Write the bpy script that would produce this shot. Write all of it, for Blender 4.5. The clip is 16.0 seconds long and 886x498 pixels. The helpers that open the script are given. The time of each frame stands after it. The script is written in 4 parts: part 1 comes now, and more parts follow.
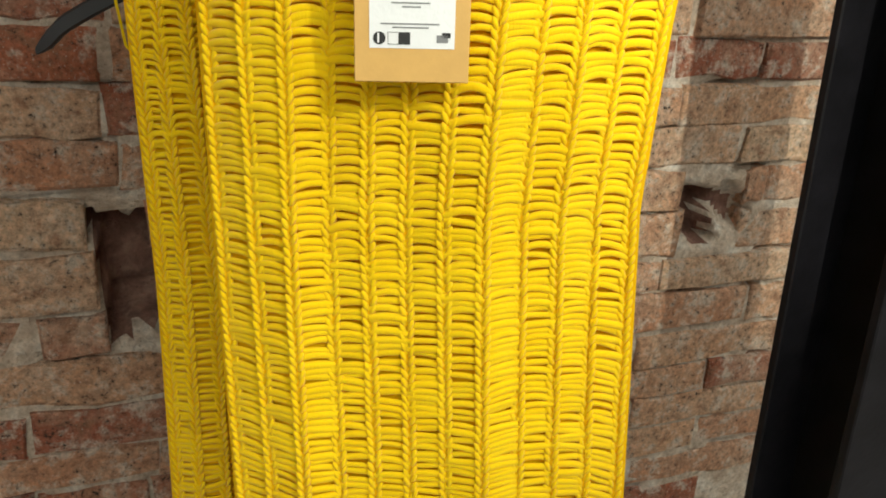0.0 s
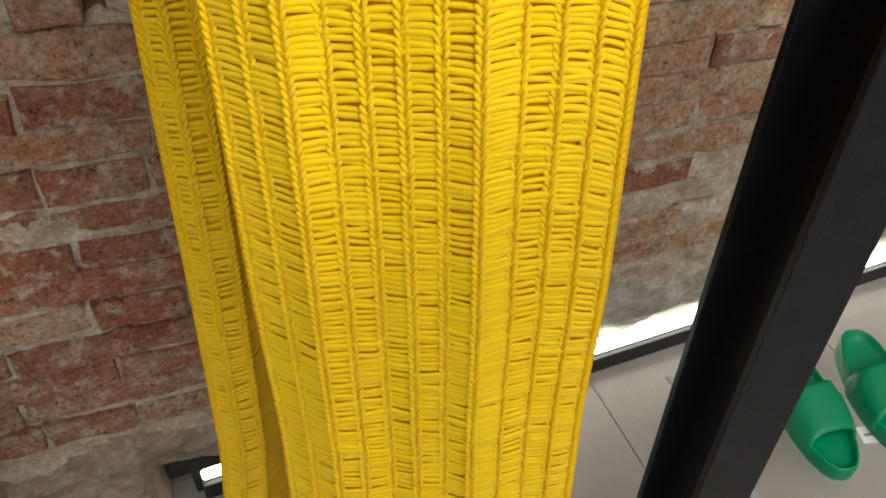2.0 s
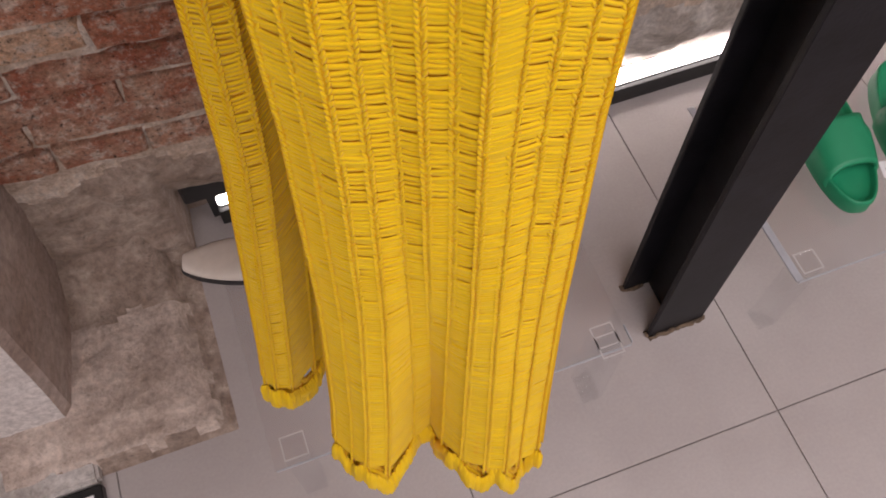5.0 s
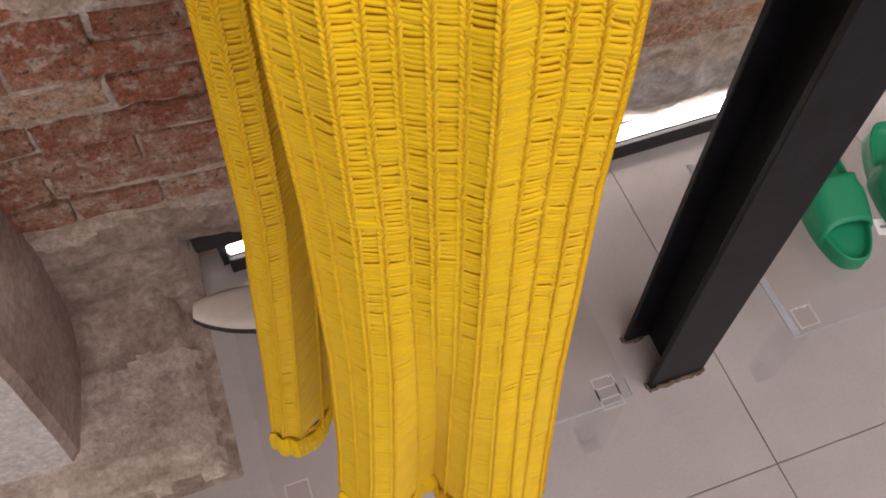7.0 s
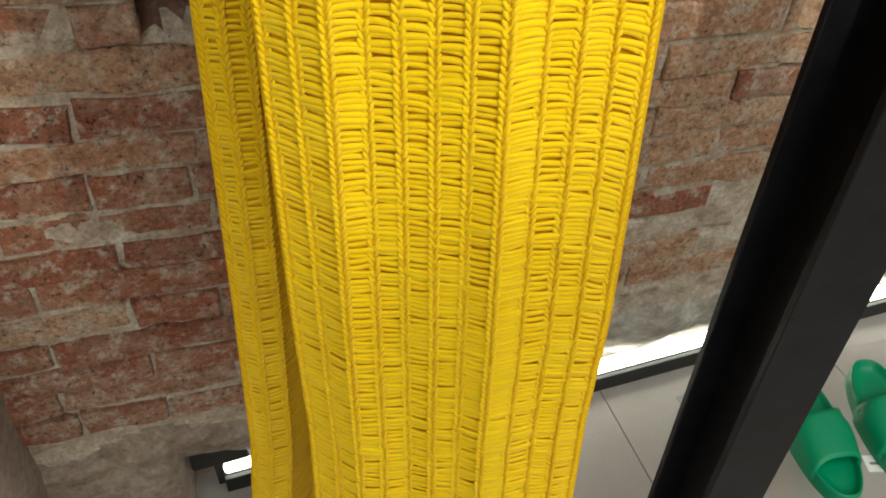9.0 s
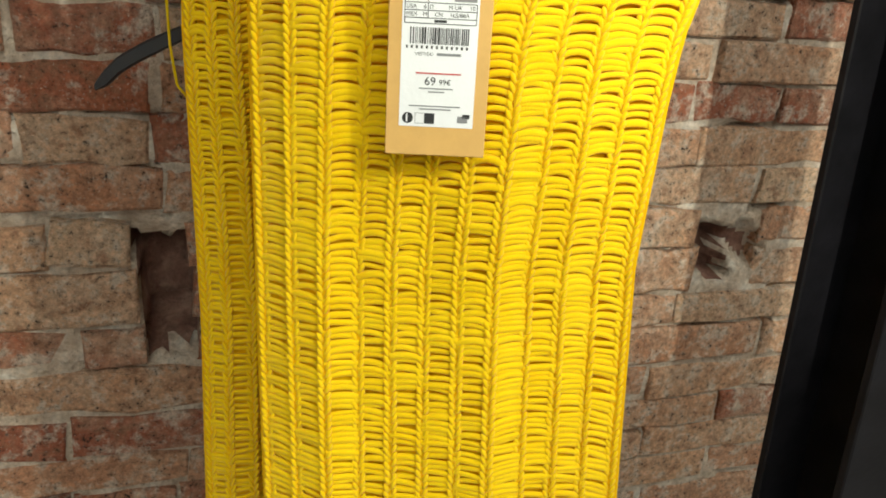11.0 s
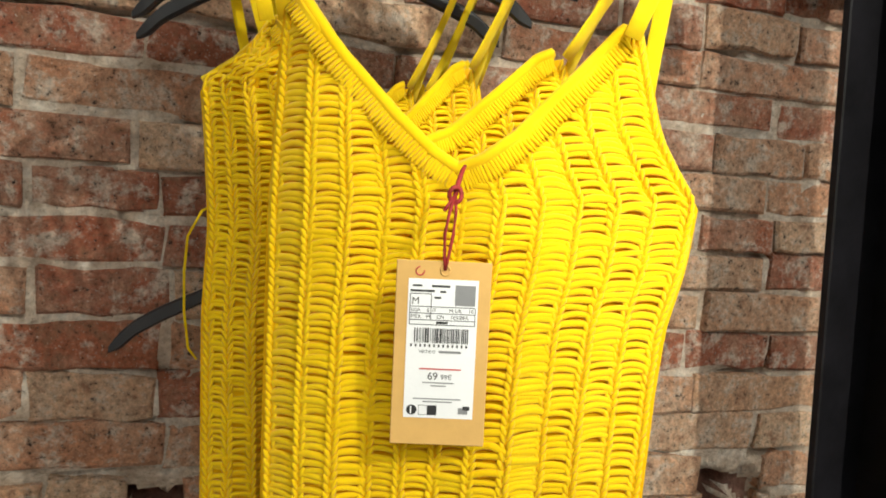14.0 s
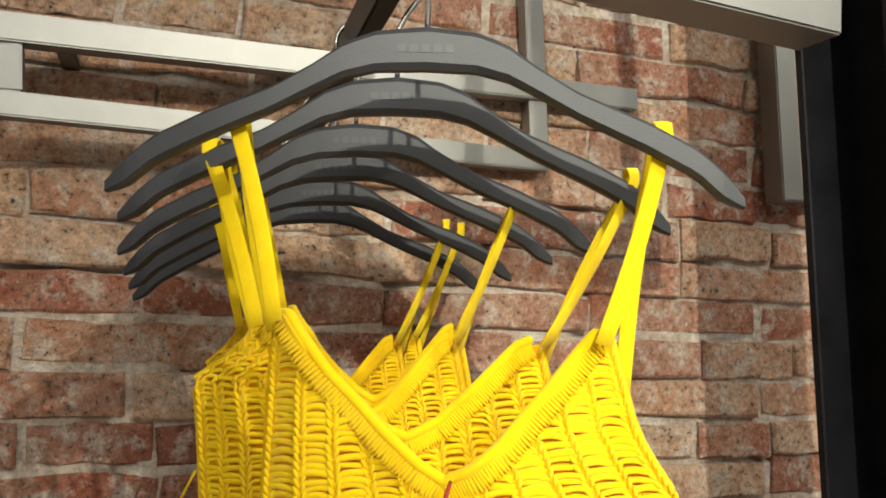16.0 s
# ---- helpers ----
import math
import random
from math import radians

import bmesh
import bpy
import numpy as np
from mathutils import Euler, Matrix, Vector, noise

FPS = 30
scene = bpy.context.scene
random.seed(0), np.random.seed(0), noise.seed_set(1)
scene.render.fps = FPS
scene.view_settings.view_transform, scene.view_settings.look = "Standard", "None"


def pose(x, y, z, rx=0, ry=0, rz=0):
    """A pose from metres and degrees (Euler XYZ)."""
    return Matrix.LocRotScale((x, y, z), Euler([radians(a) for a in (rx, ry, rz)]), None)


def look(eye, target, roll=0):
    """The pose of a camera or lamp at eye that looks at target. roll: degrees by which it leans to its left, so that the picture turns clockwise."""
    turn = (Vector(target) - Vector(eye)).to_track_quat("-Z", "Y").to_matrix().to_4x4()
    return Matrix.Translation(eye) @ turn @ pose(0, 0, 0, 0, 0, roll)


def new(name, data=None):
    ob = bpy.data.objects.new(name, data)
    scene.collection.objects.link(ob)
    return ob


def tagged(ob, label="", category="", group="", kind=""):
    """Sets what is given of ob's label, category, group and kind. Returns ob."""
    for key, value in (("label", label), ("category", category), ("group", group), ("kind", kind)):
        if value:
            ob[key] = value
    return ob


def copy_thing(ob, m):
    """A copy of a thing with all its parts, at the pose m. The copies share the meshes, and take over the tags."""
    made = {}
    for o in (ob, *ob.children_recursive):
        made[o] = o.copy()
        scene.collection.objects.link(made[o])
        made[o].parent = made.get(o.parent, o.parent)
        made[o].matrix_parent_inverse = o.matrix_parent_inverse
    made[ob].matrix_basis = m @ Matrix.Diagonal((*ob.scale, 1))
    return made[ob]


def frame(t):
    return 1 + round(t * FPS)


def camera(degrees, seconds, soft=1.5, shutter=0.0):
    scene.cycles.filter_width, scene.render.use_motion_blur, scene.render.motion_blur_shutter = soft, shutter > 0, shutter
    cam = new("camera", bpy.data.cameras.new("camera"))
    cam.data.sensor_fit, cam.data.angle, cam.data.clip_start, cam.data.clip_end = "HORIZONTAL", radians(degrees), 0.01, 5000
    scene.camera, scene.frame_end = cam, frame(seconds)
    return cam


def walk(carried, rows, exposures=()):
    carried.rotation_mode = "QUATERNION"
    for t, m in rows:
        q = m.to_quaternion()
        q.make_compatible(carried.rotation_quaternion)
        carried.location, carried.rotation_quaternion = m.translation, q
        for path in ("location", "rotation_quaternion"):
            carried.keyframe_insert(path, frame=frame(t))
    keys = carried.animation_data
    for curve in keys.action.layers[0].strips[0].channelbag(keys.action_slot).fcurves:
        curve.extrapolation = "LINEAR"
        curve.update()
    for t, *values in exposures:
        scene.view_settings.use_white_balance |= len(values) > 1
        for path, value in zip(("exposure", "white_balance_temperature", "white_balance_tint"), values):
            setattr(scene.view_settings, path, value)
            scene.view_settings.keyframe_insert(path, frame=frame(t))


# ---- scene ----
# Camera: metres and degrees; heading, tilt and lean of the lens.
cam = camera(55.84, 16.0, soft=1.8)
PATH = [
    (0.0, 0.0001, 0.0003, 1.6405, -20.98, -23.74, 0.14),
    (0.5, -0.0021, -0.0016, 1.6335, -21.04, -27.59, -0.10),
    (1.0, 0.0008, -0.0010, 1.6230, -21.11, -32.99, -0.20),
    (1.5, 0.0015, 0.0044, 1.6076, -21.28, -38.18, -0.14),
    (2.0, 0.0047, 0.0135, 1.5960, -21.36, -44.17, 0.11),
    (2.5, 0.0129, 0.0139, 1.5809, -21.14, -50.51, 0.23),
    (3.0, 0.0147, 0.0155, 1.5662, -20.84, -54.50, 0.15),
    (3.5, 0.0152, 0.0208, 1.5543, -20.66, -58.24, 0.05),
    (4.0, 0.0151, 0.0268, 1.5418, -20.44, -61.94, -0.03),
    (6.5, 0.0078, 0.0204, 1.5702, -18.69, -61.19, -0.99),
    (7.0, 0.0068, 0.0164, 1.5849, -19.05, -58.78, -0.52),
    (7.5, 0.0006, -0.0012, 1.6176, -19.03, -54.70, -0.02),
    (8.0, -0.0040, -0.0137, 1.6419, -18.96, -48.89, 0.27),
    (8.5, -0.0055, -0.0179, 1.6484, -19.02, -46.26, 0.75),
    (9.0, -0.0050, -0.0165, 1.6479, -19.05, -43.83, 1.12),
    (9.5, -0.0067, -0.0212, 1.6540, -19.08, -39.19, 1.35),
    (10.0, -0.0083, -0.0290, 1.6633, -19.07, -31.90, 1.40),
    (12.5, -0.0125, -0.0515, 1.6973, -18.87, -16.06, 1.44),
    (13.0, -0.0171, -0.0553, 1.7007, -18.80, -12.66, 1.33),
    (13.5, -0.0171, -0.0544, 1.7051, -18.84, -10.16, 1.19),
    (14.0, -0.0188, -0.0573, 1.7207, -18.91, -7.54, 1.08),
    (14.5, -0.0166, -0.0609, 1.7415, -18.90, -3.83, 0.81),
    (15.0, -0.0174, -0.0594, 1.7677, -18.94, -1.83, 0.59),
    (15.5, -0.0176, -0.0668, 1.7876, -19.03, 1.57, -0.39),
    (16.0, -0.0153, -0.0741, 1.8066, -19.20, 3.44, -1.91),
]
walk(cam, [(t, pose(x, y, z, 90 + pitch, 0, yaw) @ pose(0, 0, 0, 0, 0, lean)) for t, x, y, z, yaw, pitch, lean in PATH],
     [(0.0, 0.0, 6500, -4), (1.5, 0.0, 6500, -4), (3.0, 0.0, 6500, 13), (4.0, 0.0, 6500, 25), (7.0, 0.0, 6500, 22), (8.5, 0.0, 6500, 1), (10.0, 0.0, 6500, -6), (12.5, 0.0, 6500, -3), (16.0, 0.0, 6500, 0)])

# ---- light: ceiling spots of the shop, and unseen fill for its dim general light ----
world = bpy.data.worlds.new("world")
scene.world = world
world.use_nodes = True
world.node_tree.nodes["Background"].inputs[0].default_value = (1.0, 0.97, 0.93, 1)
world.node_tree.nodes["Background"].inputs[1].default_value = 0.05
scene.view_settings.exposure = 0.0
TURN_D = -20.98          # the garments hang turned this far from the wall's normal


def spot(eye, target, watts, size_deg=50, radius=0.02, blend=0.5, colour=(1.0, 0.93, 0.83)):
    data = bpy.data.lights.new("spot", "SPOT")
    data.energy, data.spot_size, data.spot_blend, data.shadow_soft_size, data.color = watts, radians(size_deg), blend, radius, colour
    ob = new("spot_light", data)
    ob.matrix_world = look(eye, target)
    return ob


def fill_light(eye, target, watts, sx, sy, colour=(1.0, 0.96, 0.92)):
    data = bpy.data.lights.new("panel", "AREA")
    data.energy, data.shape, data.size, data.size_y, data.color = watts, "RECTANGLE", sx, sy, colour
    ob = new("unseen_fill_light", data)
    ob.matrix_world = look(eye, target)
    return ob


SPOT_EYES = [(0.84, -1.50, 2.95), (-0.40, -2.20, 2.95)]
SPOT_AIMS = [(0.10, 0.55, 1.82), (0.86, 0.95, 1.78)]
spot(SPOT_EYES[0], SPOT_AIMS[0], 122, 28, 0.016, 0.45)
spot(SPOT_EYES[1], SPOT_AIMS[1], 410, 26, 0.016, 0.5)
# two broad fill lamps added under the ceiling to brighten dress, wall and floor
fill_light((-0.4, -2.3, 3.17), (-0.4, -2.3, 0), 106, 2.6, 2.4)
fill_light((1.7, -0.8, 3.17), (1.7, -0.8, 0), 46, 1.6, 1.6)


# ---- materials ----
def material(name, rough=0.6, metal=0.0):
    m = bpy.data.materials.new(name)
    m.use_nodes = True
    n, l = m.node_tree.nodes, m.node_tree.links
    b = n["Principled BSDF"]
    b.inputs["Roughness"].default_value, b.inputs["Metallic"].default_value = rough, metal
    return m, n, l, b


def noise_tex(n, l, scale, detail=4.0, rough=0.6, vector=None, stretch=None):
    t = n.new("ShaderNodeTexNoise")
    t.inputs["Scale"].default_value, t.inputs["Detail"].default_value, t.inputs["Roughness"].default_value = scale, detail, rough
    if vector is None:
        vector = n.new("ShaderNodeTexCoord").outputs["Object"]
    if stretch:
        mp = n.new("ShaderNodeMapping")
        mp.inputs["Scale"].default_value = stretch
        l.new(vector, mp.inputs["Vector"])
        vector = mp.outputs["Vector"]
    l.new(vector, t.inputs["Vector"])
    return t


def ramp(n, l, fac, stops):
    r = n.new("ShaderNodeValToRGB")
    e = r.color_ramp.elements
    while len(e) < len(stops):
        e.new(0.5)
    for k, (p, c) in enumerate(stops):
        e[k].position, e[k].color = p, (*c, 1)
    l.new(fac, r.inputs["Fac"])
    return r


def mix(n, l, fac, a, b, kind="MIX"):
    m = n.new("ShaderNodeMix")
    m.data_type, m.blend_type = "RGBA", kind
    for sock, val in ((m.inputs["Factor"], fac), (m.inputs["A"], a), (m.inputs["B"], b)):
        if isinstance(val, (int, float)):
            sock.default_value = val
        elif isinstance(val, tuple):
            sock.default_value = (*val, 1)
        else:
            l.new(val, sock)
    return m.outputs["Result"]


def bump(n, l, b, height, strength, dist, prev=None):
    p = n.new("ShaderNodeBump")
    p.inputs["Strength"].default_value, p.inputs["Distance"].default_value = strength, dist
    l.new(height, p.inputs["Height"])
    if prev:
        l.new(prev, p.inputs["Normal"])
    l.new(p.outputs["Normal"], b.inputs["Normal"])
    return p.outputs["Normal"]


def plain(name, colour, rough=0.6, metal=0.0, var=0.15, scale=30.0, bump_s=0.15, bump_d=0.001, grain=400.0):
    """A surface with slight variation in tone and a fine grain."""
    m, n, l, b = material(name, rough, metal)
    t = noise_tex(n, l, scale)
    dark, light = tuple(c * (1 - var) for c in colour), tuple(min(1, c * (1 + var)) for c in colour)
    r = ramp(n, l, t.outputs["Fac"], [(0.3, dark), (0.7, light)])
    l.new(r.outputs["Color"], b.inputs["Base Color"])
    g = noise_tex(n, l, grain, 2.0)
    bump(n, l, b, g.outputs["Fac"], bump_s, bump_d)
    return m


def yarn(name, dark, light, sub=0.25, through_light=0.16):
    m, n, l, b = material(name, 0.85)
    t = noise_tex(n, l, 45.0, 3.0)
    f = noise_tex(n, l, 900.0, 2.0, stretch=(1, 1, 0.3))
    r = ramp(n, l, t.outputs["Fac"], [(0.3, dark), (0.7, light)])
    c = mix(n, l, 0.25, r.outputs["Color"], mix(n, l, f.outputs["Fac"], dark, light), "MIX")
    l.new(c, b.inputs["Base Color"])
    b.inputs["Sheen Weight"].default_value = 0.15
    b.inputs["Specular IOR Level"].default_value = 0.05
    b.inputs["Subsurface Weight"].default_value = sub
    b.inputs["Subsurface Radius"].default_value = (0.006, 0.0045, 0.0006)
    b.inputs["Subsurface Scale"].default_value = 1.0
    bump(n, l, b, f.outputs["Fac"], 0.5, 0.0006)
    # thin cotton lets warm light through
    tr, mx, out = n.new("ShaderNodeBsdfTranslucent"), n.new("ShaderNodeMixShader"), n["Material Output"]
    tr.inputs["Color"].default_value = (0.95, 0.46, 0.005, 1)
    mx.inputs["Fac"].default_value = through_light
    l.new(b.outputs["BSDF"], mx.inputs[1])
    l.new(tr.outputs["BSDF"], mx.inputs[2])
    l.new(mx.outputs["Shader"], out.inputs["Surface"])
    return m


YARN = yarn("yellow_cotton_yarn", (0.87, 0.56, 0.006), (0.95, 0.655, 0.014), 0.15, 0.2)
# oranger than YARN, standing in for light bounced between the layers
KNIT = yarn("yellow_knit_sheet", (0.86, 0.50, 0.004), (0.94, 0.59, 0.008), 0.15, 0.38)
TAPE = yarn("yellow_woven_tape", (0.80, 0.55, 0.010), (0.90, 0.65, 0.018))


def brick_material(name, tones):
    m, n, l, b = material(name, 0.92)
    info = n.new("ShaderNodeObjectInfo")
    geo = n.new("ShaderNodeNewGeometry").outputs["Position"]
    base = ramp(n, l, info.outputs["Random"], [(k / (len(tones) - 1), c) for k, c in enumerate(tones)])
    big = noise_tex(n, l, 11.0, 7.0, 0.7, geo)
    mid = noise_tex(n, l, 34.0, 7.0, 0.72, geo)
    sp = noise_tex(n, l, 120.0, 8.0, 0.75, geo)
    c = mix(n, l, ramp(n, l, big.outputs["Fac"], [(0.42, (0, 0, 0)), (0.66, (0.75, 0.75, 0.75))]).outputs["Color"], base.outputs["Color"], (0.62, 0.45, 0.325))
    c = mix(n, l, ramp(n, l, mid.outputs["Fac"], [(0.51, (0, 0, 0)), (0.62, (0.8, 0.8, 0.8))]).outputs["Color"], c, (0.70, 0.59, 0.49))
    c = mix(n, l, ramp(n, l, mid.outputs["Fac"], [(0.36, (0.8, 0.8, 0.8)), (0.46, (0, 0, 0))]).outputs["Color"], c, (0.34, 0.165, 0.095))
    c = mix(n, l, ramp(n, l, sp.outputs["Fac"], [(0.36, (1, 1, 1)), (0.41, (0, 0, 0))]).outputs["Color"], c, (0.055, 0.032, 0.022))
    c = mix(n, l, 0.7, c, ramp(n, l, sp.outputs["Fac"], [(0.36, (0.45, 0.45, 0.45)), (0.64, (1.45, 1.45, 1.45))]).outputs["Color"], "MULTIPLY")
    pits = noise_tex(n, l, 330.0, 3.0, 0.6, geo)
    c = mix(n, l, ramp(n, l, pits.outputs["Fac"], [(0.28, (0.9, 0.9, 0.9)), (0.36, (0, 0, 0))]).outputs["Color"], c, (0.045, 0.026, 0.018))
    c = mix(n, l, ramp(n, l, pits.outputs["Fac"], [(0.64, (0, 0, 0)), (0.72, (0.7, 0.7, 0.7))]).outputs["Color"], c, (0.78, 0.70, 0.60))
    l.new(c, b.inputs["Base Color"])
    p = bump(n, l, b, sp.outputs["Fac"], 1.0, 0.009)
    bump(n, l, b, mid.outputs["Fac"], 0.9, 0.013, p)
    return m


def rough_mineral(name, dark, mid, light, scale=8.0, fine=90.0, depth=0.006):
    """Plaster, mortar, rubble and concrete: blotches, pits and grit."""
    m, n, l, b = material(name, 0.92)
    geo = n.new("ShaderNodeNewGeometry").outputs["Position"]
    big = noise_tex(n, l, scale, 6.0, 0.65, geo)
    sp = noise_tex(n, l, fine, 7.0, 0.7, geo)
    r = ramp(n, l, big.outputs["Fac"], [(0.3, dark), (0.5, mid), (0.68, light)])
    c = mix(n, l, 0.5, r.outputs["Color"], ramp(n, l, sp.outputs["Fac"], [(0.36, (0.5, 0.5, 0.5)), (0.64, (1.4, 1.4, 1.4))]).outputs["Color"], "MULTIPLY")
    pits = noise_tex(n, l, 260.0, 3.0, 0.6, geo)
    c = mix(n, l, ramp(n, l, pits.outputs["Fac"], [(0.28, (0.7, 0.7, 0.7)), (0.36, (0, 0, 0))]).outputs["Color"], c, tuple(0.3 * q for q in dark))
    l.new(c, b.inputs["Base Color"])
    p = bump(n, l, b, sp.outputs["Fac"], 1.0, depth)
    bump(n, l, b, big.outputs["Fac"], 0.5, 0.02, p)
    return m


BRICK = brick_material("old_tan_brick", [(0.54, 0.20, 0.105), (0.58, 0.30, 0.175), (0.66, 0.42, 0.26), (0.56, 0.26, 0.145), (0.68, 0.46, 0.30), (0.56, 0.25, 0.135), (0.62, 0.38, 0.235)])
RED_BRICK = brick_material("old_red_brick", [(0.42, 0.115, 0.055), (0.38, 0.125, 0.07), (0.46, 0.15, 0.075), (0.35, 0.11, 0.06)])
MORTAR = rough_mineral("lime_mortar", (0.40, 0.29, 0.21), (0.60, 0.485, 0.385), (0.76, 0.69, 0.61), 24.0, 120.0, 0.009)
PLASTER = rough_mineral("worn_plaster", (0.27, 0.20, 0.165), (0.36, 0.285, 0.245), (0.46, 0.39, 0.345), 5.0, 60.0, 0.003)
RUBBLE = rough_mineral("rubble_footing", (0.23, 0.165, 0.125), (0.36, 0.28, 0.225), (0.52, 0.435, 0.36), 13.0, 70.0, 0.01)
DARK_RED = rough_mineral("dark_red_masonry", (0.12, 0.055, 0.04), (0.22, 0.11, 0.08), (0.34, 0.20, 0.15), 22.0, 90.0, 0.008)
STONE = rough_mineral("worn_footing_stone", (0.34, 0.265, 0.215), (0.47, 0.385, 0.325), (0.60, 0.51, 0.44), 11.0, 80.0, 0.006)
# whitish plastered rubble, its colour also raised for the LED bar's light
LIT_RUBBLE = rough_mineral("whitish_lit_rubble", (0.34, 0.29, 0.24), (0.50, 0.45, 0.40), (0.70, 0.66, 0.61), 16.0, 70.0, 0.012)
# lit version of PLASTER: the light on the pier's front put into its colour
LIT_PLASTER = rough_mineral("lit_plaster", (0.50, 0.46, 0.43), (0.60, 0.56, 0.53), (0.68, 0.65, 0.62), 7.0, 70.0, 0.004)
WHITEWASH = plain("shop_white_paint", (0.72, 0.70, 0.67), 0.8)
FRONTFLOOR = rough_mineral("bare_concrete", (0.33, 0.30, 0.27), (0.45, 0.42, 0.39), (0.56, 0.54, 0.51), 12.0, 80.0, 0.004)


def tile_material():
    m, n, l, b = material("grey_porcelain", 0.38)
    geo = n.new("ShaderNodeNewGeometry").outputs["Position"]
    big = noise_tex(n, l, 3.0, 5.0, 0.6, geo)
    fine = noise_tex(n, l, 160.0, 4.0, 0.6, geo)
    r = ramp(n, l, big.outputs["Fac"], [(0.3, (0.36, 0.33, 0.315)), (0.7, (0.43, 0.40, 0.385))])
    c = mix(n, l, 0.15, r.outputs["Color"], ramp(n, l, fine.outputs["Fac"], [(0.3, (0.6, 0.6, 0.6)), (0.7, (1.2, 1.2, 1.2))]).outputs["Color"], "MULTIPLY")
    l.new(c, b.inputs["Base Color"])
    rr = ramp(n, l, big.outputs["Fac"], [(0.3, (0.30, 0.30, 0.30)), (0.7, (0.45, 0.45, 0.45))])
    l.new(rr.outputs["Color"], b.inputs["Roughness"])
    bump(n, l, b, fine.outputs["Fac"], 0.1, 0.0006)
    return m


TILE = tile_material()
GROUT = plain("dark_grout", (0.23, 0.21, 0.195), 0.9)
BLACKSTEEL = plain("black_painted_steel", (0.007, 0.0065, 0.0085), 0.5, 0.0, 0.5, 25.0, 0.25, 0.001, 120.0)
BLACKSTEEL.node_tree.nodes["Principled BSDF"].inputs["Specular IOR Level"].default_value = 0.2
RUST = plain("rusty_scraped_edge", (0.12, 0.085, 0.055), 0.85, 0.0, 0.6, 90.0, 0.6, 0.003)
BRUSHED = plain("brushed_steel", (0.26, 0.25, 0.235), 0.46, 0.9, 0.06, 20.0, 0.1, 0.0006)
CHROME = plain("polished_chrome", (0.75, 0.74, 0.72), 0.12, 1.0, 0.03)
HANGER = plain("matt_grey_plastic", (0.024, 0.024, 0.028), 0.5, 0.0, 0.15, 12.0, 0.25, 0.0006, 900.0)
HANGER_INK = plain("embossed_grey", (0.040, 0.040, 0.045), 0.5)
GREEN = plain("green_foam_rubber", (0.0, 0.235, 0.105), 0.5, 0.0, 0.08, 15.0, 0.15, 0.0006, 500.0)
KRAFT = plain("kraft_card", (0.62, 0.37, 0.115), 0.75, 0.0, 0.06, 60.0, 0.15, 0.0004, 700.0)
PAPER = plain("white_label_paper", (0.80, 0.80, 0.82), 0.6, 0.0, 0.02)
INK = plain("black_ink", (0.02, 0.02, 0.022), 0.6, 0.0, 0.05)
GREYINK = plain("grey_ink", (0.22, 0.22, 0.23), 0.6, 0.0, 0.05)
REDINK = plain("red_ink", (0.50, 0.06, 0.06), 0.6, 0.0, 0.05)
CORD = plain("dark_red_cord", (0.30, 0.018, 0.018), 0.7, 0.0, 0.3, 200.0, 0.5, 0.0006, 1500.0)
CREAM = plain("cream_leather", (0.62, 0.57, 0.50), 0.55, 0.0, 0.08, 25.0)
DARKMETAL = plain("dark_aluminium", (0.03, 0.03, 0.03), 0.4, 0.6, 0.2)


def glow(name, colour, strength):
    m, n, l, b = material(name, 0.4)
    b.inputs["Base Color"].default_value = (0.8, 0.8, 0.8, 1)
    b.inputs["Emission Color"].default_value = (*colour, 1)
    b.inputs["Emission Strength"].default_value = strength
    return m


LEDGLOW = glow("led_diffuser", (1.0, 0.95, 0.86), 9.0)


def acrylic():
    """Clear sheet: nearly all light goes straight through, the rest is gloss."""
    m = bpy.data.materials.new("clear_acrylic")
    m.use_nodes = True
    n, l = m.node_tree.nodes, m.node_tree.links
    n.clear()
    out, mx = n.new("ShaderNodeOutputMaterial"), n.new("ShaderNodeMixShader")
    tr, gl = n.new("ShaderNodeBsdfTransparent"), n.new("ShaderNodeBsdfGlossy")
    tr.inputs["Color"].default_value = (0.984, 0.988, 0.99, 1)
    gl.inputs["Roughness"].default_value = 0.06
    t = noise_tex(n, l, 70.0, 5.0)
    r = ramp(n, l, t.outputs["Fac"], [(0.4, (0.03, 0.03, 0.03)), (0.8, (0.2, 0.2, 0.2))])
    l.new(r.outputs["Color"], gl.inputs["Roughness"])
    mx.inputs["Fac"].default_value = 0.05
    l.new(tr.outputs["BSDF"], mx.inputs[1])
    l.new(gl.outputs["BSDF"], mx.inputs[2])
    l.new(mx.outputs["Shader"], out.inputs["Surface"])
    return m


ACRYLIC = acrylic()
# opaque pale tone that paints the bright outline clear leg edges catch
EDGE_GLINT = plain("glued_edge_glint", (0.50, 0.48, 0.47), 0.35, 0.0, 0.1)
FROSTED = plain("frosted_acrylic_edge", (0.36, 0.38, 0.41), 0.35, 0.0, 0.1)


# ---- mesh helpers ----
def mesh_obj(name, verts, faces, mat, parent=None, label="", smooth=False):
    me = bpy.data.meshes.new(name)
    me.from_pydata([tuple(v) for v in verts], [], [tuple(int(i) for i in f) for f in faces])
    me.materials.append(mat)
    if smooth:
        me.polygons.foreach_set("use_smooth", [True] * len(me.polygons))
    me.update()
    ob = new(name, me)
    ob.parent = parent
    if label:
        ob["label"] = label
    return ob


